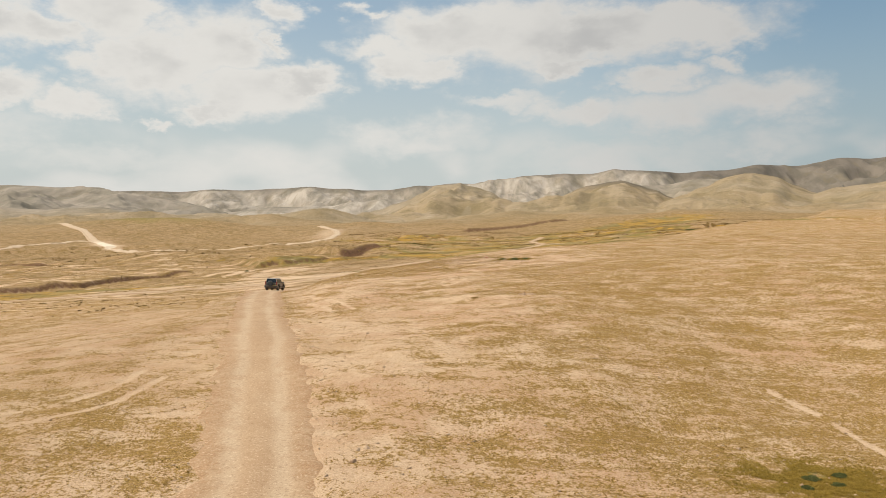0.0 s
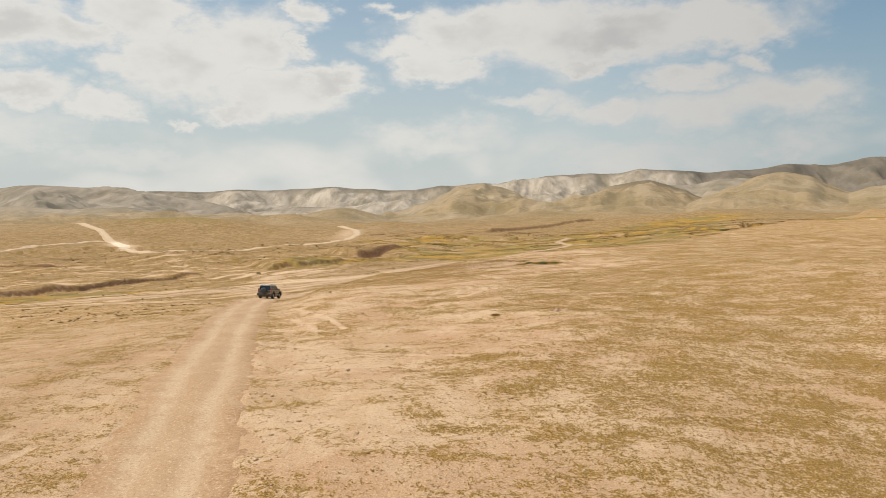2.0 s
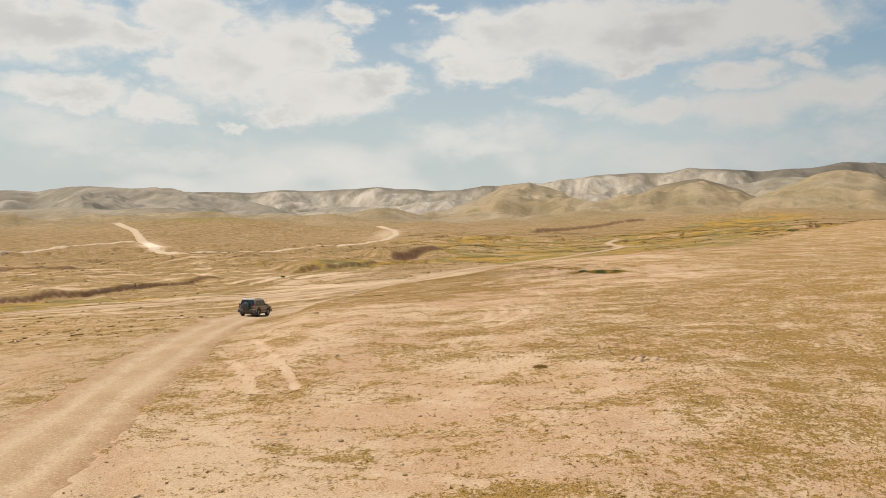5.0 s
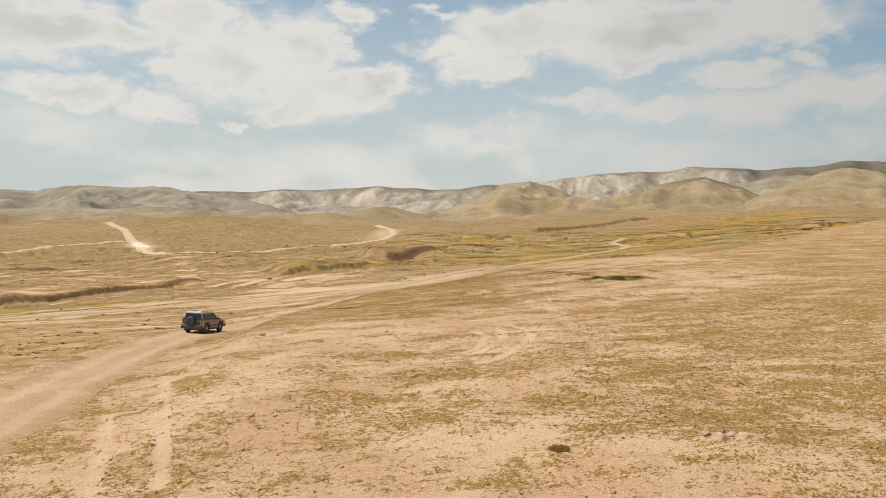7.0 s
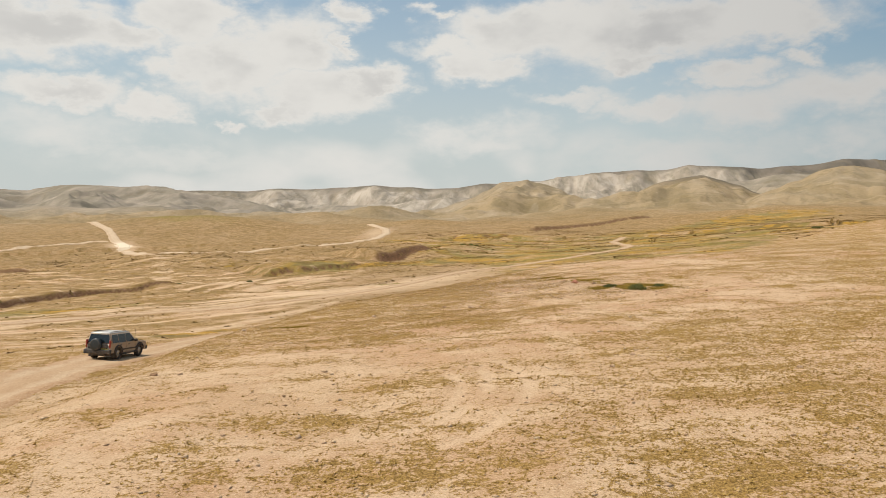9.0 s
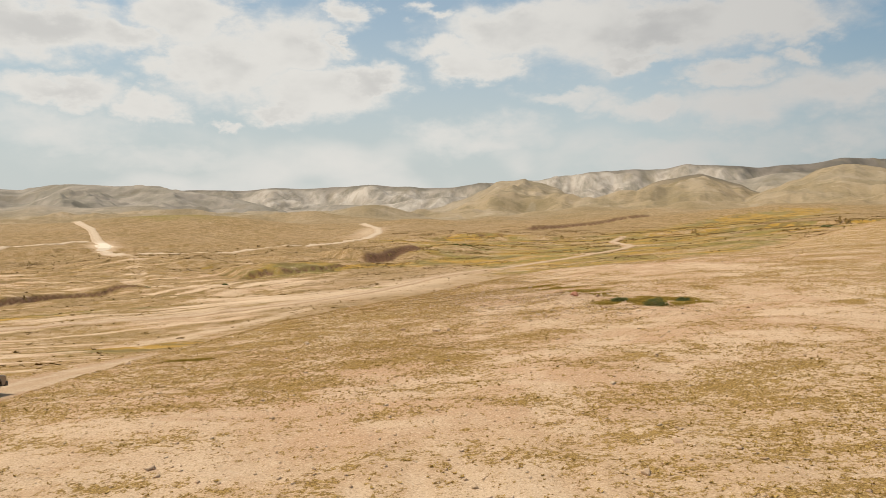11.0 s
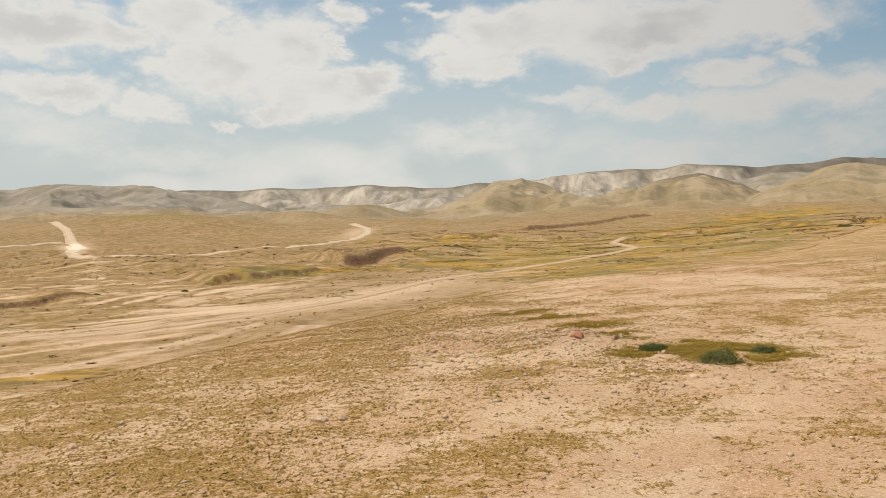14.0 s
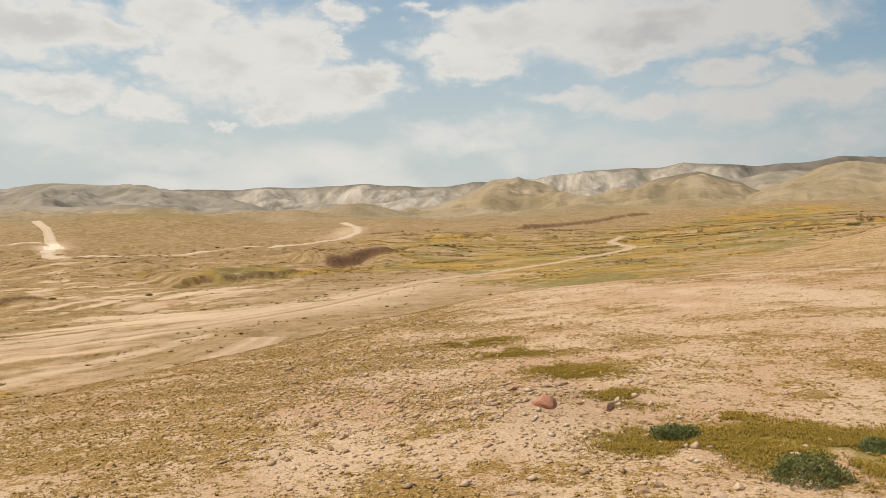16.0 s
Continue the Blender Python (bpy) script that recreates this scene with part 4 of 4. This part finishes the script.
def make_meadow():
    rng = np.random.RandomState(13)
    xs, ys = [], []
    for cx, cy, rx, ry, turn in LUSH:
        if cy > 200:
            continue
        n = int(3600 * rx * ry + 500)
        u, v = rng.normal(0, 0.62, n) * rx, rng.normal(0, 0.62, n) * ry
        c, s = math.cos(radians(turn)), math.sin(radians(turn))
        xs.append(cx + u * c - v * s)
        ys.append(cy + u * s + v * c)
    x, y = np.concatenate(xs), np.concatenate(ys)
    keep = fbm(x / 1.3, y / 1.3, 29, 3) > rng.uniform(-0.55, 0.25, len(x))
    x, y = x[keep], y[keep]
    corners, faces = tuft_shape(6, 0.8, rng)
    size = rng.uniform(0.035, 0.085, (len(x), 1)) * np.array([[1.5, 1.5, 0.8]])
    at = np.stack([x, y, height(x, y)], -1)
    ob = scatter_mesh("meadow_grass", corners, faces, at, rng.uniform(0, 6.28, len(x)), size, slope_at(x, y), M_MEADOW, rng, 0.2)
    tagged(ob, "patches of fresh green and yellow grass in a hollow", "grass", kind="stuff")


# ---- sport utility vehicle on the road ----
M_PAINT = paint("beige_metal_paint", (0.36, 0.275, 0.205), 0.35, 0.0, 0.4)
# roof colour lighter than the body: the sky's reflection is painted in
M_ROOF = paint("sky_sheen_roof_paint", (0.55, 0.53, 0.50), 0.25, 0.2, 0.3)
M_TRIM = paint("dark_plastic", (0.028, 0.028, 0.028), 0.6, dust=0.25)
M_RUBBER = paint("tyre_rubber", (0.02, 0.02, 0.02), 0.85, dust=0.3, specular=0.2)
M_RIM = paint("alloy", (0.45, 0.44, 0.42), 0.35, 0.8, 0.5)
M_LAMP = paint("red_lamp", (0.30, 0.02, 0.015), 0.2, dust=0.25)
M_CLEAR = paint("clear_lamp", (0.6, 0.6, 0.58), 0.15, dust=0.25)
M_PLATE = paint("plate_yellow", (0.60, 0.45, 0.08), 0.5, dust=0.3)
M_COVER = paint("spare_cover", (0.022, 0.03, 0.033), 0.35, dust=0.04)


def glass_material():
    m, g = material("tinted_glass")
    speck = g.noise(g.add("ShaderNodeTexCoord").outputs["Object"], 9.0, 4, 0.6)
    finish(g, g.mix(g.ramp(speck, 0.5, 0.8, 0.0, 0.08), (0.010, 0.016, 0.018), (0.25, 0.2, 0.14)), 0.08, None, specular=0.6)
    return m


M_GLASS = glass_material()


def box(x0, x1, y0, y1, z0, z1, bevel=0.02, taper=0.0):
    bm = bmesh.new()
    bmesh.ops.create_cube(bm, size=1.0)
    for v in bm.verts:
        top = v.co.z > 0
        v.co = ((x0 + x1) / 2 + v.co.x * (x1 - x0) * (1 - taper * top), (y0 + y1) / 2 + v.co.y * (y1 - y0) * (1 - taper * top), z1 if top else z0)
    bmesh.ops.bevel(bm, geom=list(bm.edges), offset=bevel, segments=2, affect="EDGES", profile=0.6)
    return bm


def prism(outline, x0, x1, bevel=0.0):
    """A side outline (y, z) carried from x0 to x1."""
    bm = bmesh.new()
    a = [bm.verts.new((x0, y, z)) for y, z in outline]
    b = [bm.verts.new((x1, y, z)) for y, z in outline]
    bm.faces.new(a)
    bm.faces.new(list(reversed(b)))
    for k in range(len(a)):
        bm.faces.new((a[k], b[k], b[(k + 1) % len(a)], a[(k + 1) % len(a)]))
    if bevel:
        sharp = [e for e in bm.edges if all(len(f.verts) > 4 for f in e.link_faces) or any(len(f.verts) > 4 for f in e.link_faces)]
        bmesh.ops.bevel(bm, geom=sharp, offset=bevel, segments=3, affect="EDGES", profile=0.6)
    return bm


def lathe(profile, steps=28):
    """A turned ring about x from (radius, x) pairs."""
    bm = bmesh.new()
    rings = []
    for k in range(steps):
        a = 2 * math.pi * k / steps
        rings.append([bm.verts.new((x, r * math.cos(a), r * math.sin(a))) for r, x in profile])
    for k in range(steps):
        p, q = rings[k], rings[(k + 1) % steps]
        for i in range(len(profile) - 1):
            bm.faces.new((p[i], p[i + 1], q[i + 1], q[i]))
    return bm


def make_wheel(parent, x, y, z, out):
    hub = part("wheel", lathe([(0.03, 0.09), (0.12, 0.10), (0.13, 0.07), (0.2, 0.05), (0.21, -0.1)]), M_RIM, parent)
    part("tyre", lathe([(0.23, -0.11), (0.34, -0.125), (0.375, -0.10), (0.385, 0.0), (0.375, 0.10), (0.34, 0.125), (0.23, 0.11), (0.22, 0.0), (0.23, -0.11)]), M_RUBBER, hub, "dusty black rubber tyre")
    for k in range(6):
        bm = box(0.03, 0.075, -0.03, 0.03, 0.08, 0.235, 0.008)
        bmesh.ops.rotate(bm, verts=bm.verts, cent=(0, 0, 0), matrix=Matrix.Rotation(k * math.pi / 3, 3, "X"))
        part("spoke", bm, M_RIM, hub)
    hub.matrix_basis = pose(x, y, z, 0, 0, 0 if out > 0 else 180) @ Matrix.Diagonal((1.1, 1.12, 1.12, 1))
    return hub


def cabin_point(side, y, t):
    """A point on the cabin's side: t from the belt (0) to the roof (1)."""
    return (side * (0.885 + (0.70 - 0.885) * t), y, 1.08 + 0.70 * t)


def side_pane(parent, side, ys):
    """A window in the cabin's side; ys: its low rear, low front, top front and top rear."""
    bm = bmesh.new()
    for lift in (0.006, -0.012):
        for y, t in zip(ys, (0.08, 0.08, 0.86, 0.86)):
            x, yy, z = cabin_point(side, y, t)
            bm.verts.new((x + side * lift, yy, z))
    v = list(bm.verts)
    for q in ((0, 1, 2, 3), (7, 6, 5, 4), (0, 4, 5, 1), (1, 5, 6, 2), (2, 6, 7, 3), (3, 7, 4, 0)):
        bm.faces.new([v[i] for i in q])
    part("side_window", bm, M_GLASS, parent, "dark tinted side window", False)


def slab(corners, depth):
    """A thin pane from four corners, thickened along its normal."""
    bm = bmesh.new()
    p = [Vector(c) for c in corners]
    n = (p[1] - p[0]).cross(p[3] - p[0]).normalized() * depth
    v = [bm.verts.new(q + n) for q in p] + [bm.verts.new(q - n) for q in p]
    for q in ((0, 1, 2, 3), (7, 6, 5, 4), (0, 4, 5, 1), (1, 5, 6, 2), (2, 6, 7, 3), (3, 7, 4, 0)):
        bm.faces.new([v[i] for i in q])
    return bm


def arch(cy, r, z0):
    return [(cy + r * math.cos(a), z0 + r * math.sin(a)) for a in np.linspace(math.pi, 0, 13)]


def make_suv():
    car = new("sport_utility_vehicle")
    zw = 0.43
    outline = [(-2.28, 0.50), (-1.80, 0.46), *arch(-1.35, 0.47, zw + 0.03), (-0.86, 0.42), (0.90, 0.42), *arch(1.38, 0.47, zw + 0.03), (1.90, 0.46), (2.26, 0.52),
               (2.32, 0.72), (2.28, 0.95), (2.10, 1.04), (1.10, 1.12), (0.95, 1.12), (-2.20, 1.12), (-2.30, 1.0), (-2.32, 0.7)]
    body = part("body", prism(outline, -0.90, 0.90, 0.05), M_PAINT, car, "dusty beige body panels", False)
    bm = bmesh.new()
    low = [(-0.885, -2.24), (0.885, -2.24), (0.885, 1.02), (-0.885, 1.02)]
    top = [(-0.70, -2.12), (0.70, -2.12), (0.70, 0.28), (-0.70, 0.28)]
    a = [bm.verts.new((x, y, 1.08)) for x, y in low]
    b = [bm.verts.new((x, y, 1.78)) for x, y in top]
    bm.faces.new(b)
    bm.faces.new(list(reversed(a)))
    for k in range(4):
        bm.faces.new((a[k], a[(k + 1) % 4], b[(k + 1) % 4], b[k]))
    bmesh.ops.bevel(bm, geom=list(bm.edges), offset=0.03, segments=2, affect="EDGES")
    part("cabin", bm, M_PAINT, car)
    part("roof", box(-0.70, 0.70, -2.14, 0.26, 1.765, 1.825, 0.028, 0.05), M_ROOF, car, "roof panel painted paler for the bright sky on it")
    for side in (-1, 1):
        side_pane(car, side, (-2.04, -1.27, -1.29, -1.98))
        side_pane(car, side, (-1.23, -0.37, -0.37, -1.25))
        side_pane(car, side, (-0.33, 0.80, 0.24, -0.33))
        part("roof_rail", box(side * 0.60 - 0.02, side * 0.60 + 0.02, -1.95, -0.05, 1.84, 1.875, 0.012), M_TRIM, car, "black roof rail")
        part("sill_step", box(side * 0.93 - 0.07, side * 0.93 + 0.07, -0.82, 0.84, 0.36, 0.42, 0.015), M_TRIM, car, "black running board")
        part("door_mirror", box(side * 1.02 - 0.11, side * 1.02 + 0.11, 0.62, 0.74, 1.10, 1.28, 0.03), M_TRIM, car, "black door mirror")
        for y in (-1.05, -0.05):
            part("door_handle", box(side * 0.905 - 0.02, side * 0.905 + 0.02, y - 0.10, y + 0.10, 0.955, 0.99, 0.008), M_TRIM, car, "dark door handle")
        for y in (-1.27, -0.35, 0.86):
            part("door_seam", box(side * 0.901 - 0.004, side * 0.901 + 0.004, y - 0.006, y + 0.006, 0.50, 1.07, 0.001), M_TRIM, car, "dark gap between doors")
        part("side_moulding", box(side * 0.905 - 0.018, side * 0.905 + 0.018, -0.84, 0.88, 0.60, 0.70, 0.01), M_TRIM, car, "dark rubbing strip")
        part("tail_light", box(side * 0.83 - 0.055, side * 0.83 + 0.055, -2.335, -2.20, 0.82, 1.34, 0.02), M_LAMP, car, "red tail light")
        part("headlight", box(side * 0.66 - 0.17, side * 0.66 + 0.17, 2.22, 2.32, 0.80, 0.96, 0.025), M_CLEAR, car, "clear headlight")
        for y in (-1.35, 1.38):
            ring = [(y + r * math.cos(t), zw + 0.03 + r * math.sin(t)) for r, order in ((0.53, 1), (0.455, -1)) for t in np.linspace(0, math.pi, 15)[::order]]
            part("wheel_arch", prism(ring, side * 0.885, side * 0.955, 0.0), M_TRIM, car, "dark flared wheel arch")
            make_wheel(car, side * 0.80, y, zw, side)
        part("mud_flap", box(side * 0.80 - 0.13, side * 0.80 + 0.13, -1.87, -1.85, 0.18, 0.48, 0.005), M_TRIM, car, "black mud flap")
    part("windscreen", slab([(-0.80, 1.0, 1.13), (0.80, 1.0, 1.13), (0.66, 0.36, 1.72), (-0.66, 0.36, 1.72)], 0.025), M_GLASS, car, "dark windscreen", False)
    part("rear_window", slab([(0.76, -2.236, 1.15), (-0.76, -2.236, 1.15), (-0.64, -2.145, 1.70), (0.64, -2.145, 1.70)], 0.018), M_GLASS, car, "dark tinted rear window", False)
    part("rear_bumper", box(-0.94, 0.94, -2.47, -2.22, 0.42, 0.72, 0.05), M_TRIM, car, "dark rear bumper")
    part("front_bumper", box(-0.92, 0.92, 2.20, 2.44, 0.42, 0.70, 0.06), M_TRIM, car, "dark front bumper")
    part("grille", box(-0.46, 0.46, 2.26, 2.335, 0.74, 0.96, 0.02), M_TRIM, car, "black front grille")
    part("number_plate", box(0.22, 0.72, -2.345, -2.325, 0.70, 0.82, 0.004), M_PLATE, car, "plain yellow number plate")
    part("tailgate_panel", box(-0.70, 0.70, -2.345, -2.30, 0.74, 1.08, 0.015), M_TRIM, car, "dark lower tailgate panel")
    part("wiper", box(-0.35, 0.30, -2.262, -2.245, 1.18, 1.20, 0.004), M_TRIM, car, "black rear wiper")
    part("antenna", box(0.775, 0.785, 0.92, 0.93, 1.1, 1.9, 0.002), M_TRIM, car, "thin black antenna")
    spare = part("spare_wheel", lathe([(0.0, 0.12), (0.22, 0.125), (0.36, 0.11), (0.41, 0.05), (0.415, -0.08), (0.36, -0.12), (0.0, -0.12)]), M_COVER, car, "spare wheel in a dark cover on the tailgate")
    spare.matrix_basis = pose(-0.08, -2.47, 1.04, 0, 0, -90)
    ring = part("cover_band", lathe([(0.30, 0.118), (0.33, 0.124), (0.345, 0.112), (0.33, 0.105)]), M_TRIM, spare, "black rim band")
    part("exhaust", box(0.42, 0.49, -2.36, -2.1, 0.33, 0.39, 0.02), M_TRIM, car)
    part("underbody", box(-0.72, 0.72, -2.1, 2.1, 0.26, 0.47, 0.04), M_TRIM, car, "dark chassis underneath")
    # stand it on the road
    x, y, heading = CAR
    fx, fy = math.sin(radians(heading)), math.cos(radians(heading))

    def ground(u, v):
        px, py = x + u * fy + v * fx, y - u * fx + v * fy
        return Vector((px, py, float(height(np.array([px]), np.array([py]))[0]) + 0.02))

    front, rear = (ground(-0.8, 1.38) + ground(0.8, 1.38)) / 2, (ground(-0.8, -1.35) + ground(0.8, -1.35)) / 2
    left, right = (ground(-0.8, 1.38) + ground(-0.8, -1.35)) / 2, (ground(0.8, 1.38) + ground(0.8, -1.35)) / 2
    ahead = (front - rear).normalized()
    up = (right - left).cross(ahead).normalized()
    across = ahead.cross(up)
    m = Matrix((across, ahead, up)).transposed().to_4x4()
    m.translation = (front + rear) / 2 - up * 0.03
    car.matrix_basis = m
    tagged(car, "dusty beige off-road wagon with a spare wheel, on a dirt road", "car")


CAR = (-25.2, 117.2, 3.0)


# ---- rocks and shrubs ----
def rock_mesh(size, seed, flat=0.62):
    bm = bmesh.new()
    bmesh.ops.create_icosphere(bm, subdivisions=2, radius=1.0)
    off = Vector((seed * 3.1, seed * 1.7, seed * 0.9))
    for v in bm.verts:
        n = noise.noise(v.co * 1.1 + off) * 0.55 + noise.noise(v.co * 2.7 + off) * 0.25
        v.co *= 1 + n
    rng = random.Random(seed)
    for _ in range(12):
        n = Vector((rng.uniform(-1, 1), rng.uniform(-1, 1), rng.uniform(-0.4, 1))).normalized()
        d = rng.uniform(0.46, 0.76)
        for v in bm.verts:
            v.co -= max(0.0, v.co.dot(n) - d) * n
    for v in bm.verts:
        v.co.z = max(v.co.z * flat, -0.3)
        v.co = Vector((v.co.x, v.co.y * 0.8, v.co.z)) * size
    return bm


def put_rock(x, y, size, seed, label, group=""):
    ob = part("rock", rock_mesh(size, seed), M_RED_ROCK if size > 0.45 else M_ROCK, None, "", False)
    z = float(height(np.array([x]), np.array([y]))[0])
    ob.matrix_basis = pose(x, y, z + 0.12 * size, 0, 0, seed * 47 % 360)
    tagged(ob, label, "rock", group)


ROCKS = [
    (7.2, 130.3, 0.46, 1), (8.7, 130.4, 0.3, 2), (7.6, 74.2, 0.34, 3), (8.3, 74.3, 0.3, 4), (7.3, 74.6, 0.26, 5), (7.8, 74.8, 0.27, 6), (8.0, 74.4, 0.22, 7),
    (8.6, 74.0, 0.2, 47), (10.2, 123.6, 0.22, 8), (9.6, 122.5, 0.17, 9), (12.3, 122.1, 0.17, 10), (9.8, 124.8, 0.19, 11), (-0.8, 120.8, 0.3, 12), (-0.2, 120.8, 0.2, 13),
    (-2.8, 122.3, 0.24, 14), (-7.6, 119.8, 0.2, 15), (5.4, 139.4, 0.22, 16), (1.1, 129.0, 0.2, 17), (-0.8, 130.2, 0.16, 18), (8.6, 125.1, 0.18, 19),
    (8.2, 124.9, 0.15, 20), (10.2, 125.2, 0.16, 21), (2.2, 135.1, 0.24, 22), (3.1, 133.1, 0.22, 23), (5.9, 96.4, 0.2, 24), (-4.0, 91.3, 0.17, 25),
    (-14.0, 99.1, 0.22, 26), (-12.9, 99.3, 0.16, 27), (12.4, 94.6, 0.18, 28), (7.0, 98.4, 0.2, 29), (6.6, 77.0, 0.14, 30), (-3.1, 31.5, 0.2, 31), (-3.4, 31.3, 0.16, 32),
    (-3.5, 30.1, 0.22, 33), (13.3, 30.3, 0.13, 34), (13.8, 30.0, 0.14, 35), (13.1, 34.5, 0.14, 36), (10.2, 40.2, 0.13, 37), (-10.1, 64.3, 0.2, 38), (1.7, 154.9, 0.3, 39),
    (-0.3, 157.4, 0.26, 40), (-1.9, 156.6, 0.28, 41), (3.3, 146.0, 0.24, 42), (4.8, 142.7, 0.22, 43), (6.5, 132.0, 0.25, 44), (5.6, 130.8, 0.2, 45),
    (-16.2, 117.3, 0.2, 46),
]


def shrub(x, y, size, seed, flat=0.55, leaf=None):
    rng = np.random.RandomState(seed)
    base = new("shrub")
    for k in range(5):
        a, tip = rng.uniform(0, 6.28), size * rng.uniform(0.4, 0.7)
        bm = bmesh.new()
        bmesh.ops.create_cone(bm, segments=6, radius1=0.02, radius2=0.006, depth=tip, cap_ends=True)
        bmesh.ops.translate(bm, verts=bm.verts, vec=(0, 0, tip / 2 - 0.05))
        bmesh.ops.rotate(bm, verts=bm.verts, cent=(0, 0, 0), matrix=Matrix.Rotation(0.7, 3, "X") @ Matrix.Rotation(0, 3, "Z"))
        bmesh.ops.rotate(bm, verts=bm.verts, cent=(0, 0, 0), matrix=Matrix.Rotation(a, 3, "Z"))
        part("stem", bm, M_STEM, base)
    n = 3800
    p = rng.normal(0, 1, (n, 3))
    p /= np.linalg.norm(p, axis=1, keepdims=True)
    p *= rng.uniform(0.45, 1.0, (n, 1)) ** 0.6 * (1 + 0.35 * noise2(p[:, :1] * 2.1 + seed, p[:, 1:2] * 2.1, 5))
    p[:, 2] = np.abs(p[:, 2]) * flat
    p *= size * np.array([1.0, 0.8, 1.0])
    a, b = rng.normal(0, 1, (n, 3)), rng.normal(0, 1, (n, 3)) + np.array([0, 0, 0.5])
    a /= np.linalg.norm(a, axis=1, keepdims=True)
    b /= np.linalg.norm(b, axis=1, keepdims=True)
    long = rng.uniform(0.025, 0.065, (n, 1)) * max(1.0, 1.5 * size)
    corners = np.stack([p - 0.22 * a * long, p + 0.22 * a * long, p + b * long + 0.1 * a * long, p + b * long - 0.1 * a * long], 1)
    mesh = bpy.data.meshes.new("foliage")
    mesh.from_pydata([tuple(q) for q in corners.reshape(-1, 3)], [], [(4 * k, 4 * k + 1, 4 * k + 2, 4 * k + 3) for k in range(n)])
    mesh.materials.append(leaf or M_LEAF)
    crown = new("foliage", mesh)
    crown.parent = base
    base.matrix_basis = pose(x, y, float(height(np.array([x]), np.array([y]))[0]))
    tagged(base, "low dark green thorny shrub growing in a grassy hollow", "shrub", "shrubs of the hollow")
    return base


def rubble_rocks():
    """Stones one could pick up one by one, strewn over the brow and the bare slope."""
    kinds = []
    for k in range(5):
        ob = part("rock", rock_mesh(1.0, 200 + k), M_ROCK, None, "", False)
        tagged(ob, "fist to head sized tan limestone rock on the rubble brow", "rock", "rubble rocks on the brow")
        kinds.append(ob)
    rng = random.Random(5)
    for k in range(75):
        cx, cy, rx, ry = rng.choice([(6.0, 130.5, 1.8, 2.2), (2.5, 136, 2.2, 3), (1.5, 146, 2.5, 3), (9.5, 124, 3.5, 1.2), (-1, 154, 2, 3), (2, 131, 2, 2)])
        x, y, size = rng.gauss(cx, rx), rng.gauss(cy, ry), rng.uniform(0.08, 0.17)
        m = pose(x, y, float(height(np.array([x]), np.array([y]))[0]) + 0.1 * size, 0, 0, rng.uniform(0, 360))
        if k < 5:
            kinds[k].matrix_basis = m @ Matrix.Diagonal((size, size, size, 1))
        else:
            ob = copy_thing(kinds[k % 5], m)
            ob.scale = (size, size, size * rng.uniform(0.7, 1.1))


def make_scrub():
    """Low scrub and clods in bands along the wash and over the flowering flats."""
    rng = np.random.RandomState(17)
    x, y = rng.uniform(-190, -8, 90000), rng.uniform(112, 400, 90000)
    band = wash_streaks(x, y) + 0.5 * fbm(x / 9, y / 9, 58, 2)
    keep = (rng.uniform(0, 1, len(x)) < 0.03 + 0.5 * smooth(band, 0.15, 0.9)) & (blob(x, y, -34, 222, 26, 10, 38) < 0.4)
    x, y = x[keep][:21000], y[keep][:21000]
    fx, fy = rng.uniform(-60, 240, 80000), rng.uniform(185, 520, 80000)
    band = fbm(fx / 22, fy / 9, 59, 3)
    keep = (rng.uniform(0, 1, len(fx)) < smooth(band, 0.0, 0.6)) & (fx + 0.35 * fy > 60)
    x, y = np.concatenate([x, fx[keep][:20000]]), np.concatenate([y, fy[keep][:20000]])
    d, side, _ = line_distance(x, y, BROW)
    keep = (d * side > 7) & off_track(x, y)
    x, y = x[keep], y[keep]
    corners, faces = tuft_shape(6, 1.0, rng, 0.4)
    size = (0.08 + rng.gamma(1.4, 0.07, (len(x), 1))).clip(0, 0.5) * (1 + smooth(y, 230, 420))[:, None] * np.array([[1.3, 1.3, 0.5]])
    at = np.stack([x, y, height(x, y)], -1)
    ob = scatter_mesh("desert_scrub", corners, faces, at, rng.uniform(0, 6.28, len(x)), size, slope_at(x, y), M_SCRUB, rng, 0.3)
    tagged(ob, "low brown and olive scrub in bands along the dry wash", "scrub", kind="stuff")


make_tufts()
make_scrub()
make_pebbles()
rubble_rocks()
make_meadow()
make_suv()
for x, y, size, seed in ROCKS:
    put_rock(x, y, size, seed, "rough tan limestone rock lying on bare soil" if size < 0.28 else "large weathered reddish limestone rock on bare soil")
for k, (x, y, size, flat) in enumerate([(9.85, 128.40, 0.52, 0.45), (11.52, 125.62, 0.72, 0.62), (13.36, 127.00, 0.42, 0.4), (14.5, 30.7, 0.34, 0.4), (15.3, 30.1, 0.26, 0.4), (13.9, 29.7, 0.22, 0.4), (15.9, 31.2, 0.28, 0.4)]):
    shrub(x, y, size, 100 + k, flat)
tagged(shrub(3.0, 73.7, 0.3, 104, 0.22, M_TUFT), "withered brown desert shrub lying low on bare soil", "shrub")
for k, (x, y, size) in enumerate([(-17.5, 386, 1.7), (-20.5, 392, 1.3), (-14.5, 398, 1.2), (-12.0, 391, 1.0), (113.5, 363, 1.5), (116.5, 366, 1.1), (-67.6, 270, 0.9), (-84, 262, 1.0)]):
    ob = shrub(x, y, size, 140 + k, 0.5)
    tagged(ob, "dusty dark green desert bush beside the dry wash", "bush", "bushes along the wash")
